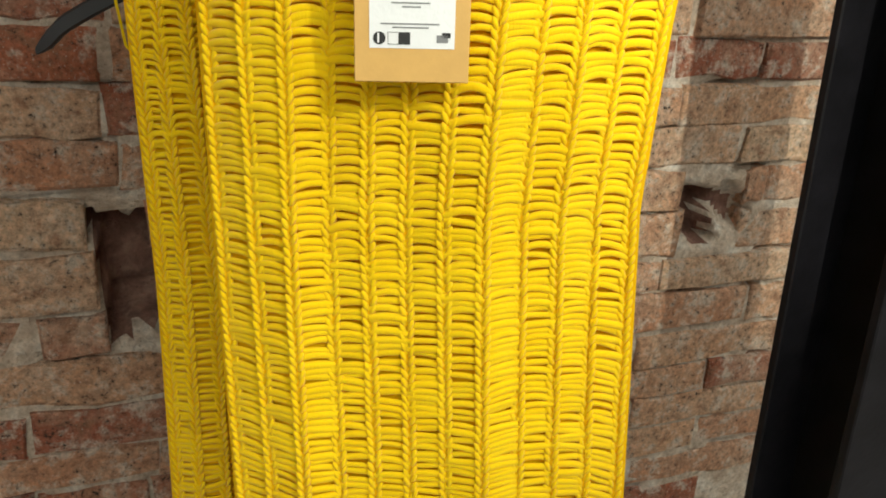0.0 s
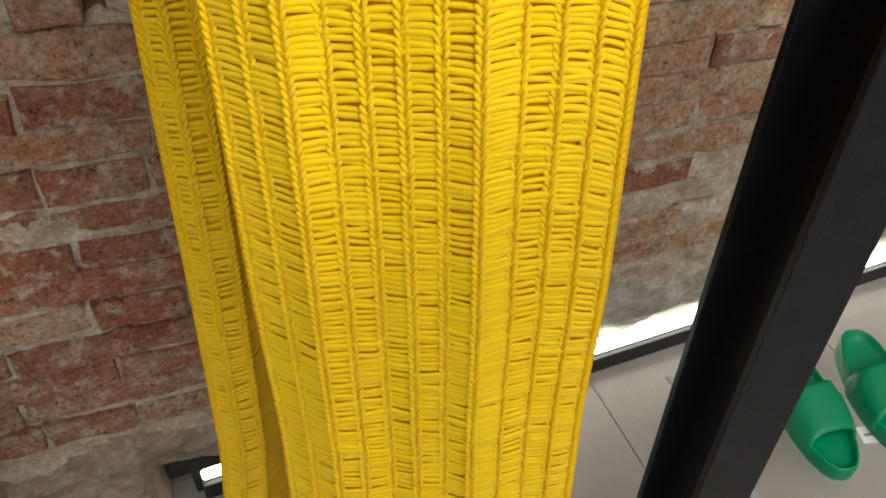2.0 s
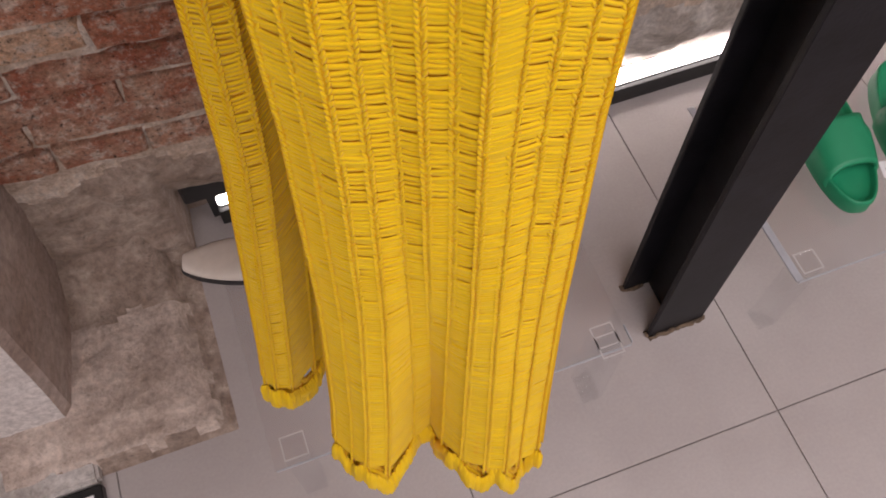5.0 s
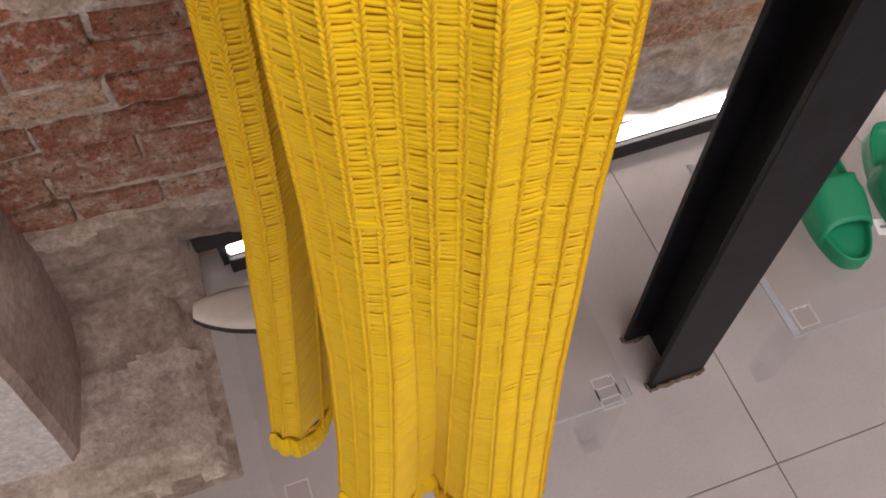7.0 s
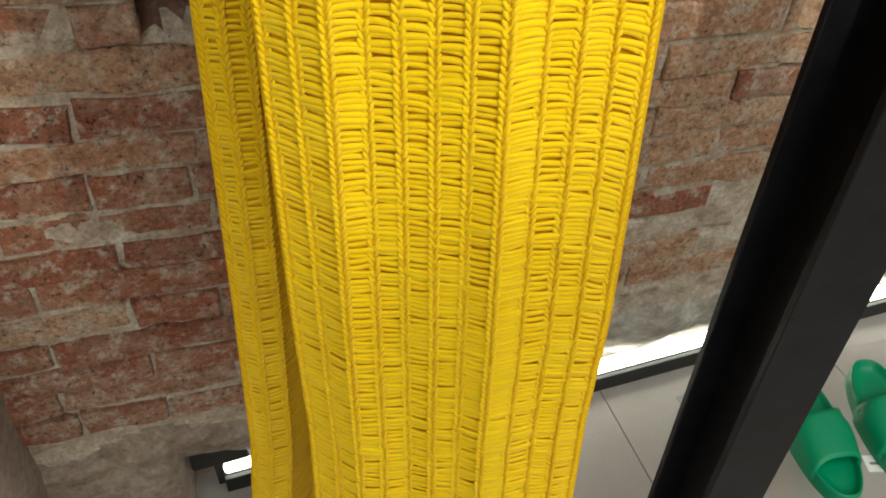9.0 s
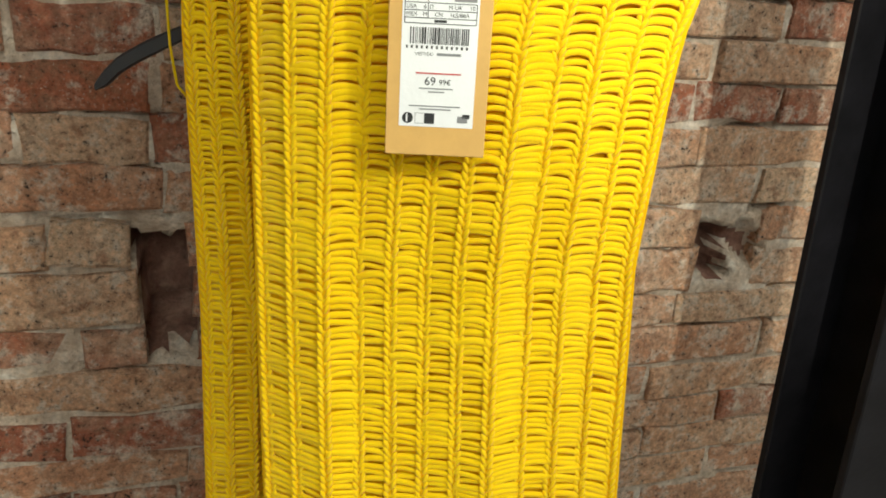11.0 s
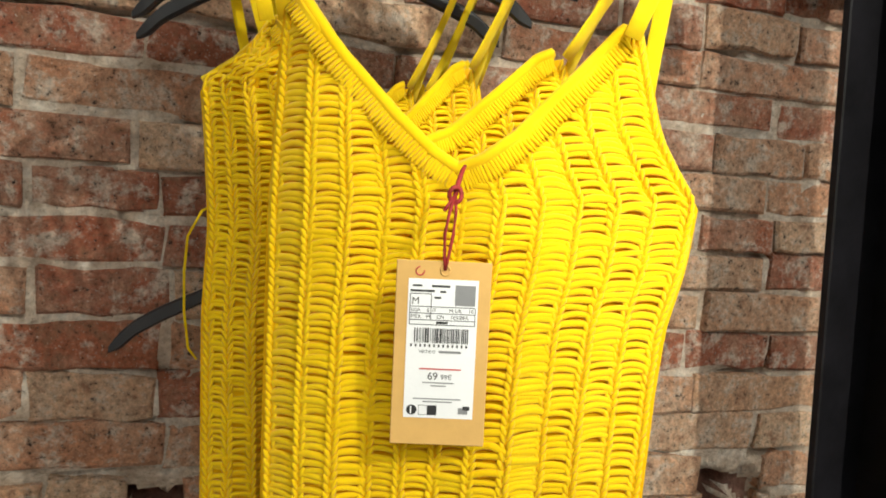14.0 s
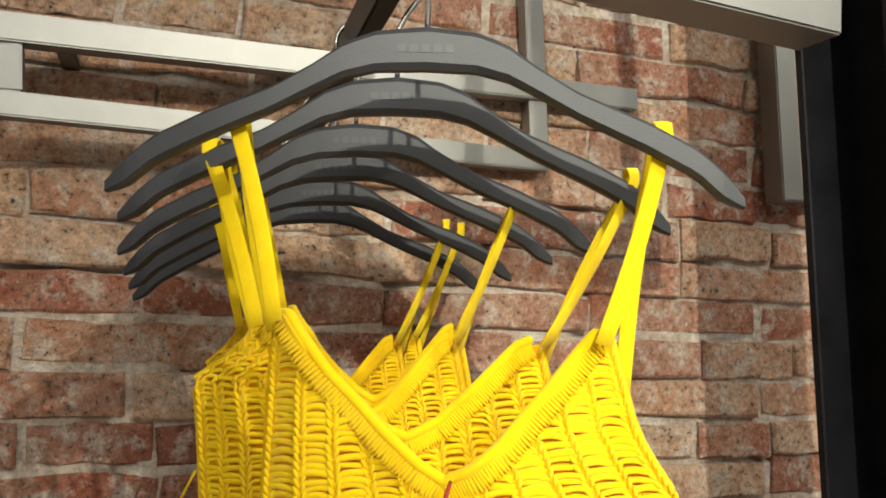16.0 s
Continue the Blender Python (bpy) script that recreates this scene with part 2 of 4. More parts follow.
def part(name, bm, mat, parent, label="", smooth=False):
    me = bpy.data.meshes.new(name)
    bm.to_mesh(me)
    bm.free()
    me.materials.append(mat)
    if smooth:
        me.polygons.foreach_set("use_smooth", [True] * len(me.polygons))
    ob = new(name, me)
    ob.parent = parent
    if label:
        ob["label"] = label
    return ob


def empty(name, m, label, category, group=""):
    ob = new(name)
    ob.empty_display_size = 0.05
    ob.matrix_world = m
    return tagged(ob, label, category, group)


def box_bm(x0, x1, y0, y1, z0, z1, bevel=0.0, seg=1):
    bm = bmesh.new()
    bmesh.ops.create_cube(bm, size=1)
    for v in bm.verts:
        v.co = Vector(((x0 + x1) / 2 + v.co.x * (x1 - x0), (y0 + y1) / 2 + v.co.y * (y1 - y0), (z0 + z1) / 2 + v.co.z * (z1 - z0)))
    if bevel:
        bmesh.ops.bevel(bm, geom=bm.edges[:], offset=bevel, segments=seg, affect="EDGES")
    return bm


def tube_arrays(points, radii, sides=8, up=Vector((0, 0, 1)), flat=1.0, cap=True):
    """A tube along points; radii one a point; flat squeezes it across."""
    P = [Vector(p) for p in points]
    V, F = [], []
    n = len(P)
    for i, p in enumerate(P):
        t = (P[min(i + 1, n - 1)] - P[max(i - 1, 0)]).normalized()
        a = t.cross(up)
        if a.length < 1e-4:
            a = t.cross(Vector((0, 1, 0)))
        a.normalize()
        b = t.cross(a)
        r = radii[i] if hasattr(radii, "__len__") else radii
        for k in range(sides):
            w = 2 * math.pi * (k + 0.5) / sides
            V.append(p + a * (r * math.cos(w)) + b * (r * flat * math.sin(w)))
    for i in range(n - 1):
        for k in range(sides):
            q = (k + 1) % sides
            F.append((i * sides + k, i * sides + q, (i + 1) * sides + q, (i + 1) * sides + k))
    if cap:
        F.append(tuple(range(sides))[::-1])
        F.append(tuple((n - 1) * sides + k for k in range(sides)))
    return V, F


def tube(name, points, radii, mat, parent=None, sides=8, label="", flat=1.0, up=Vector((0, 0, 1))):
    V, F = tube_arrays(points, radii, sides, up, flat)
    return mesh_obj(name, V, F, mat, parent, label, True)


def lerp(table, x):
    xs, ys = zip(*sorted(table))
    return float(np.interp(x, xs, ys))


def smooth01(x):
    x = min(1, max(0, x))
    return x * x * (3 - 2 * x)


# ---- structure: floor, walls, ceiling ----
WALL_Y = 0.952
floor = tagged(part("floor", box_bm(-4.5, 5.5, -4.5, 1.6, -0.14, -0.004), GROUT, None), "grey porcelain floor tiles with dark narrow joints", "floor", "", "structure")
ceiling = tagged(part("ceiling", box_bm(-4.5, 5.5, -4.5, 1.6, 3.2, 3.3), WHITEWASH, None), "white painted shop ceiling", "ceiling", "", "structure")
for nm, b in (("wall_south", (-4.5, 5.5, -4.6, -4.5, 0, 3.2)), ("wall_west", (-4.6, -4.5, -4.5, 1.6, 0, 3.2)), ("wall_east", (5.5, 5.6, -4.5, 1.6, 0, 3.2))):
    tagged(part(nm, box_bm(*b), WHITEWASH, None), "plain white painted shop wall", "wall", "", "structure")

HOLES = [(-0.066, 0.010, 1.135, 1.285, 0.085), (0.735, 0.800, 1.150, 1.222, 0.07), (0.800, 0.858, 1.155, 1.212, 0.03)]      # x0 x1 z0 z1 depth of broken-out bricks


JOINTS = [1.991, 1.937, 1.876, 1.821, 1.766, 1.707, 1.649, 1.596, 1.538, 1.478, 1.416, 1.353, 1.290, 1.226, 1.150, 1.092, 1.025, 0.962, 0.903, 0.843, 0.783, 0.723, 0.660, 0.600, 0.540, 0.480, 0.420, 0.360]
RED_LEFT = {1.793: 1.0, 1.622: 0.5, 1.567: 0.9, 1.447: 0.9, 1.121: 0.9, 0.993: 0.9, 0.873: 0.9, 0.813: 0.8, 0.753: 0.8, 0.691: 0.8, 0.630: 0.8, 0.570: 0.6}
RED_RIGHT = {1.793: 1.0, 1.678: 0.5, 1.567: 0.5, 1.507: 0.4, 1.447: 0.6}
SLOPE = -0.075      # the old courses fall a little along the wall


def wall_relief(x, z):
    """How far the mortar face lies behind the wall's plane."""
    q = -0.0012 + 0.008 * noise.noise((x * 14, 3.1, z * 22)) + 0.003 * noise.noise((x * 60, 7.7, z * 60))
    for x0, x1, z0, z1, dep in HOLES:
        wob = 0.022 * noise.noise((x * 26, 1.0, z * 26)) + 0.008 * noise.noise((x * 70, 4.0, z * 70))
        lean_in = 0.10 * (z1 - z) if z1 - z0 > 0.1 else 0.0
        inside = min(x - x0 - lean_in + wob, x1 - x + wob, z - z0 + wob, z1 - z + wob)
        q = max(q, dep * smooth01(inside / 0.015 + 0.5))
    zz = z - SLOPE * (x - 0.35)
    near = min(abs(zz - j) for j in JOINTS)
    crack = smooth01((noise.noise((x * 8, 2.0, z * 10)) - 0.12) / 0.15)
    if z > 0.45:
        q += 0.016 * crack * smooth01((0.008 - near) / 0.006)
    low = 0.33 + 0.05 * noise.noise((x * 6, 5.0, 0.0))
    if x > -0.2:
        q += 0.13 * smooth01((low - z) / 0.33)
    return q


def build_wall():
    xs, zs = np.linspace(-0.9, 2.0, 349), np.linspace(0.0, 2.6, 313)
    V = [(x, WALL_Y + wall_relief(x, z) + (0.010 * noise.noise((x * 25, 9.0, z * 25)) + 0.012 * noise.noise((x * 9, 2.0, z * 9)) if z < 0.42 else 0), z) for z in zs for x in xs]
    nx, nv = len(xs), len(xs) * len(zs)
    F = [(j * nx + i, j * nx + i + 1, (j + 1) * nx + i + 1, (j + 1) * nx + i) for j in range(len(zs) - 1) for i in range(nx - 1)]
    w = mesh_obj("wall_north", V, F, MORTAR, None, "", True)
    w.data.materials.append(RUBBLE)
    w.data.materials.append(LIT_RUBBLE)
    w.data.materials.append(DARK_RED)
    # right of the dresses the foot gets the rubble painted as LED-lit
    for p in w.data.polygons:
        if p.center.z < 0.36 + 0.05 * noise.noise((p.center.x * 7, 0, 0)):
            p.material_index = 1 if p.center.x < 0.12 + 0.1 * noise.noise((p.center.z * 8, 1, 0)) else 2
    # faces deep inside the holes take the darker red material
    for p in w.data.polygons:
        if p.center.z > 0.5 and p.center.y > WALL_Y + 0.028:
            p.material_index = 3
    tagged(w, "old exposed brick wall with worn lime mortar joints", "wall", "", "structure")
    tagged(part("wall_backing", box_bm(-4.5, 5.5, 1.25, 1.6, 0, 3.2), PLASTER, None), "plain masonry behind the brick face", "wall", "", "structure")
    tagged(part("wall_upper", box_bm(-4.5, 5.5, 0.955, 1.25, 2.6, 3.2), PLASTER, None), "plain plastered upper wall", "wall", "", "structure")
    tagged(part("wall_side_a", box_bm(2.0, 5.5, 0.955, 1.25, 0, 2.6), PLASTER, None), "plain plastered wall beyond the brickwork", "wall", "", "structure")
    return w


wall = build_wall()

# the plastered splayed jamb and the pier's front beside it
JAMB = [(-0.445, 0.985), (-0.448, 0.95), (-0.478, 0.70), (-0.492, 0.685), (-1.4, 0.685), (-1.4, 1.2), (-0.445, 1.2)]


def prism(name, outline, z0, z1, mat, parent=None, rows=1, wob=0.0):
    n = len(outline)
    V, F = [], []
    for j in range(rows + 1):
        z = z0 + (z1 - z0) * j / rows
        for x, y in outline:
            V.append((x + wob * noise.noise((x * 9, y * 9, z * 9)), y + wob * noise.noise((x * 9 + 5, y * 9, z * 9)), z))
    for j in range(rows):
        for k in range(n):
            q = (k + 1) % n
            F.append((j * n + k, j * n + q, (j + 1) * n + q, (j + 1) * n + k))
    F.append(tuple(range(n))[::-1])
    F.append(tuple(rows * n + k for k in range(n)))
    return mesh_obj(name, V, F, mat, parent)


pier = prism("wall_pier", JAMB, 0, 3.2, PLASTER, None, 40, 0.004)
pier.data.materials.append(LIT_PLASTER)
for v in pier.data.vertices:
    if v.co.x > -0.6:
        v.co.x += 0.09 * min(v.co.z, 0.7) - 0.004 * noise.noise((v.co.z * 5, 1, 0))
# front faces take the lighter tone that stands in for light falling on them
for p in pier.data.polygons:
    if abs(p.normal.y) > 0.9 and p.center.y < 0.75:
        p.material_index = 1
tagged(pier, "worn plastered pier, splayed side brown as shaded, front pale as lit", "wall", "", "structure")


# ---- the bricks of the wall, each a piece of its own ----
def brick_meshes(lengths, height, kinds, mat):
    """Worn handmade bricks: a few shared meshes for each length."""
    out = {}
    for L in lengths:
        for k in range(kinds):
            nx, nz = 6, 3
            gx = [-L / 2, -L / 2 + 0.0035] + [-L / 2 + L * f for f in (0.28, 0.5, 0.72)] + [L / 2 - 0.0035, L / 2]
            gz = [-height / 2, -height / 2 + 0.0035, height / 2 - 0.0035, height / 2]
            V, F = [], []
            for side in (0, 1):
                for j in range(nz + 1):
                    for i in range(nx + 1):
                        x, z = gx[i], gz[j]
                        ex, ez = i in (0, nx), j in (0, nz)
                        s = Vector((x * 17 + k * 7.1 + L * 50, k * 3.3, z * 30))
                        x += 0.007 * noise.noise(s * 2) if i < 2 or i > nx - 2 else 0.01 * noise.noise(s * 3)
                        z += 0.0085 * noise.noise(s * 1.7 + Vector((9, 0, 0)))
                        if side == 0:
                            y = 0.004 * noise.noise(s * 2.3 + Vector((0, 5, 0))) + (0.004 + 0.003 * noise.noise(s * 4) if ex or ez else 0)
                        else:
                            y = 0.04
                        V.append((x, y, z))
            n1 = (nx + 1) * (nz + 1)
            for j in range(nz):
                for i in range(nx):
                    a = j * (nx + 1) + i
                    F.append((a, a + 1, a + nx + 2, a + nx + 1))
            ring = [i for i in range(nx + 1)] + [j * (nx + 1) + nx for j in range(1, nz + 1)] + [nz * (nx + 1) + i for i in range(nx - 1, -1, -1)] + [j * (nx + 1) for j in range(nz - 1, 0, -1)]
            for q in range(len(ring)):
                a, b = ring[q], ring[(q + 1) % len(ring)]
                F.append((b, a, a + n1, b + n1))
            me = bpy.data.meshes.new("brick")
            me.from_pydata(V, [], F)
            me.materials.append(mat)
            out[(L, k)] = me
    return out


def share(table, z, rest):
    k = min(table, key=lambda q: abs(q - z))
    return table[k] if abs(k - z) < 0.02 else rest


def lay_bricks():
    rnd = random.Random(11)
    kinds = 7
    lengths = (0.07, 0.13, 0.20, 0.245, 0.28)
    tan, red = brick_meshes(lengths, 0.0490, kinds, BRICK), brick_meshes(lengths, 0.0490, kinds, RED_BRICK)
    rows = list(zip(JOINTS[1:], JOINTS[:-1]))
    top = JOINTS[0]
    while top < 2.68:
        rows.insert(0, (top, top + 0.0585))
        top += 0.0585
    anchor = [r for r in rows if abs((r[0] + r[1]) / 2 - 1.7935) < 0.01][0]
    odd = rows.index(anchor) % 2
    for n, (z0, z1) in enumerate(rows):
        z, high = (z0 + z1) / 2, z1 - z0
        x = (0.853 if n % 2 == odd else 0.713) - 0.29 * 5 + rnd.uniform(-0.012, 0.012)
        cuts = []
        while x < 1.95:
            cuts.append(x)
            if rnd.random() < 0.22:
                cuts.append(x + 0.145 + rnd.uniform(-0.02, 0.02))
            x += 0.29 + rnd.uniform(-0.012, 0.012)
        for a, b in zip(cuts[:-1], cuts[1:]):
            a, b = max(a, -0.46), b
            if b - a < 0.03:
                continue
            gap = rnd.uniform(0.004, 0.009)
            mid = (a + b) / 2
            zc = z + SLOPE * (mid - 0.35)
            if zc < 0.30 or zc > 2.58 or (zc < 0.47 and (rnd.random() < 0.5 or mid > 0.1)):
                continue
            if mid > 0.45 and zc < 0.66 and rnd.random() < 0.6:
                continue
            spans = [(a, b - gap)]
            for h0, h1, c, d, e in HOLES:
                if zc + 0.018 > c and zc - 0.018 < d:
                    spans = [q for p in spans for q in ((p[0], min(p[1], h0 + 0.006)), (max(p[0], h1 - 0.006), p[1])) if q[1] - q[0] > 0.025]
            for p0, p1 in spans:
                w, pc = p1 - p0, (p0 + p1) / 2
                Lm = min(lengths, key=lambda q: abs(q - w))
                chance = share(RED_LEFT, z, 0.75 if z < 0.9 else 0.18) if pc < 0.4 else share(RED_RIGHT, z, 0.12)
                ob = bpy.data.objects.new("brick", (red if rnd.random() < chance else tan)[(Lm, rnd.randrange(kinds))])
                scene.collection.objects.link(ob)
                ob.parent = wall
                ob.matrix_basis = pose(pc, WALL_Y - 0.005 + rnd.uniform(-0.007, 0.004), z + SLOPE * (pc - 0.35) + rnd.uniform(-0.0035, 0.0035),
                                       rnd.uniform(-1, 1), 4.3 + rnd.uniform(-0.8, 0.8), rnd.uniform(-0.9, 0.9)) @ Matrix.Diagonal((w / Lm, 1, (high - 0.0070) / 0.0490, 1))


lay_bricks()


# ---- the floor's tiles ----
def lay_tiles():
    shapes = {}
    W, D, J = 0.60, 1.20, 0.0022
    for i in range(-5, 5):
        for j in range(-3, 2):
            x0, y0 = 0.763 + i * W, 0.256 + (j - 1) * D
            x1, y1 = x0 + W, min(y0 + D, 1.30)
            if y1 <= y0 + 0.05:
                continue
            key = round(y1 - y0, 3)
            if key not in shapes:
                bm = box_bm(J / 2, W - J / 2, J / 2, key - J / 2, -0.010, 0.0, 0.0008)
                me = bpy.data.meshes.new("tile")
                bm.to_mesh(me)
                bm.free()
                me.materials.append(TILE)
                shapes[key] = me
            ob = bpy.data.objects.new("tile", shapes[key])
            scene.collection.objects.link(ob)
            ob.parent = floor
            ob.matrix_basis = pose(x0, y0, 0)


lay_tiles()


# ---- rubble ledge at the foot of the pier ----
def ledge():
    xs, ys = np.linspace(-0.62, -0.205, 42), np.linspace(0.575, 1.05, 46)
    V, F = [], []
    for y in ys:
        for x in xs:
            edge = min((-0.212 + 0.02 * (y - 0.58) * -3 - x) / 0.02 + 0.6 * noise.noise((x * 30, y * 30, 0)), (y - 0.582 + 0.008 * noise.noise((x * 25, 4, 0))) / 0.016)
            h = 0.034 * smooth01(edge) + 0.008 * noise.noise((x * 22, y * 22, 1)) + 0.006 * noise.noise((x * 60, y * 60, 2))
            h += 0.030 * smooth01((-0.246 + 0.006 * noise.noise((y * 18, 3, 0)) - x) / 0.012) * smooth01((y - 0.632 + 0.006 * noise.noise((x * 18, 7, 0))) / 0.014)
            h += 0.10 * smooth01((y - 0.86) / 0.12) * smooth01((-0.23 - x) / 0.06)
            V.append((x, y, max(0.001, h) if smooth01(edge) > 0.02 else 0.0005))
    nx = len(xs)
    F = [(j * nx + i, j * nx + i + 1, (j + 1) * nx + i + 1, (j + 1) * nx + i) for j in range(len(ys) - 1) for i in range(nx - 1)]
    ob = mesh_obj("rubble_ledge", V, F, RUBBLE, None, "", True)
    ob.data.materials.append(STONE)
    for p in ob.data.polygons:
        if p.center.y < 0.85 + 0.03 * noise.noise((p.center.x * 14, 2, 0)) and p.center.z > 0.02:
            p.material_index = 1
    return tagged(ob, "broken masonry ledge at the foot of the brick wall", "ledge", "", "structure")


ledge()
tagged(part("bare_floor_strip", box_bm(-1.4, -0.46, 0.56, 0.684, 0.0, 0.03, 0.006, 2), FRONTFLOOR, None), "pale bare concrete strip before the pier", "floor", "", "structure")


def light_bar(x0, x1, y, z, label, name="led_light_bar"):
    e = empty(name, pose(x0, y, z), label, "light bar")
    L = x1 - x0
    part("housing", box_bm(0, L, 0.0, 0.012, 0.0, 0.048, 0.0015), DARKMETAL, e)
    part("base", box_bm(0, L, 0.012, 0.055, 0.0, 0.049, 0.0015), DARKMETAL, e)
    part("diffuser", box_bm(0.004, L - 0.004, 0.0125, 0.042, 0.050, 0.074, 0.004, 2), LEDGLOW, e, "bright white strip diffuser")
    return e


light_bar(-0.13, 1.9, 1.02, 0.0, "lit LED bar in a dark channel along the wall foot")
jb = empty("junction_box", pose(-0.125, 1.045, 0.0), "black cable box beside the LED bar", "box")
part("body", box_bm(-0.06, 0.06, -0.02, 0.03, 0.10, 0.165, 0.004), DARKMETAL, jb)
part("stem", box_bm(-0.02, 0.02, 0.0, 0.02, 0.0, 0.10), DARKMETAL, jb)


# ---- steel column ----
def column():
    e = empty("steel_column", pose(0.659, 0.534, 0), "black painted steel H-section column welded to the floor", "column")
    h, t, w = 0.0595, 0.011, 0.007
    for s in (-1, 1):
        part("flange", box_bm(-h, h, s * (h - t / 2) - t / 2, s * (h - t / 2) + t / 2, 0.0, 3.2, 0.0015), BLACKSTEEL, e)
    part("web", box_bm(-w / 2, w / 2, -h + t, h - t, 0.0, 3.2), BLACKSTEEL, e)
    V, F = [], []
    rnd = random.Random(4)
    path = [(-h, -h - 0.002), (h, -h - 0.002), (h + 0.002, -h), (h + 0.002, -h + t)]
    pts = []
    for (a, b), (c, d2) in zip(path[:-1], path[1:]):
        n = max(2, int(math.hypot(c - a, d2 - b) / 0.006))
        pts += [(a + (c - a) * k / n, b + (d2 - b) * k / n) for k in range(n)]
    tube("weld", [(x, y - 0.001 + rnd.uniform(-0.003, 0.002), 0.002 + rnd.uniform(0, 0.004)) for x, y in pts], [0.005 + rnd.uniform(-0.002, 0.002) for _ in pts], RUST, e, 6, "scraped weld and sealant at the foot")
    pts = [(-h - 0.002, h - t * k / 3) for k in range(4)] + [(-h + 0.01 * k, h - t - 0.002) for k in range(1, 5)]
    tube("weld", [(x, y, 0.003 + rnd.uniform(0, 0.003)) for x, y in pts], [0.004 + rnd.uniform(-0.0015, 0.002) for _ in pts], RUST, e, 6)
    pts = [(-h - 0.002, -h + t * k / 3) for k in range(4)]
    tube("weld", [(x, y, 0.003 + rnd.uniform(0, 0.003)) for x, y in pts], [0.004 + rnd.uniform(-0.0015, 0.002) for _ in pts], RUST, e, 6)
    return e


column()


# ---- steel frames and the garment arm on the wall ----
def bar(name, p, q, w, h, parent, mat=None, label=""):
    """A square steel tube between two points, w across and h high."""
    p, q = Vector(p), Vector(q)
    d = q - p
    bm = box_bm(0, d.length, -w / 2, w / 2, -h / 2, h / 2, 0.0018, 2)
    up = Vector((0, 0, 1)) if abs(d.normalized().z) < 0.9 else Vector((0, 1, 0))
    x = d.normalized()
    y = up.cross(x).normalized()
    z = x.cross(y)
    m = Matrix((x, y, z)).transposed().to_4x4()
    m.translation = p
    bm.transform(m)
    return part(name, bm, mat or BRUSHED, parent, label)


FRAME_Y = 0.915
fa = empty("wall_frame", pose(0, 0, 0), "brushed steel tube frame with a garment arm on the brick wall", "display frame")
bar("upper_tube", (-0.80, 0.800, 2.114), (0.622, 0.930, 2.074), 0.028, 0.030, fa)
bar("lower_tube", (-0.168, 0.862, 2.019), (0.478, 0.922, 1.983), 0.026, 0.026, fa)
bar("post", (-0.150, 0.863, 2.031), (-0.150, 0.863, 2.084), 0.024, 0.024, fa)
bar("post", (0.466, 0.921, 1.996), (0.466, 0.921, 2.75), 0.026, 0.026, fa)
bar("garment_arm", (0.140, 0.905, 1.976), (0.140, 0.33, 2.043), 0.016, 0.030, fa, DARKMETAL, "dark steel arm for hangers")
for x in (-0.10, 0.14, 0.55):
    bar("bracket", (x, 0.945 - (0.55 - x) * 0.09, 2.09 - x * 0.02), (x, 0.957, 2.09 - x * 0.02), 0.02, 0.02, fa)
fb = empty("wall_frame", pose(0, 0, 0), "brushed steel tube frame beside the black column", "display frame")
bar("post", (0.862, FRAME_Y, 1.932), (0.862, FRAME_Y, 2.75), 0.036, 0.040, fb)
bar("lower_tube", (0.880, FRAME_Y, 1.946), (1.7, FRAME_Y, 1.946), 0.028, 0.028, fb)
bar("bracket", (0.872, FRAME_Y + 0.018, 2.20), (0.872, 0.957, 2.20), 0.03, 0.03, fb)
fd = empty("hanging_rail", pose(0, 0, 0), "brushed steel rail hung from the ceiling before the column", "rail")
bar("rail", (0.190, 0.425, 2.058), (0.487, 0.440, 2.030), 0.045, 0.064, fd)
bar("drop_rod", (0.34, 0.432, 2.075), (0.34, 0.432, 3.2), 0.02, 0.02, fd)
bar("drop_rod", (0.46, 0.438, 2.065), (0.46, 0.438, 3.2), 0.02, 0.02, fd)


# ---- hangers ----
H_TOP = [(0, 0), (0.03, -0.003), (0.048, -0.010), (0.066, -0.023), (0.09, -0.038), (0.13, -0.055), (0.158, -0.070), (0.176, -0.086), (0.185, -0.098)]
H_BOT = [(0, -0.026), (0.03, -0.027), (0.05, -0.032), (0.070, -0.042), (0.092, -0.054), (0.13, -0.072), (0.158, -0.087), (0.172, -0.100), (0.183, -0.105)]


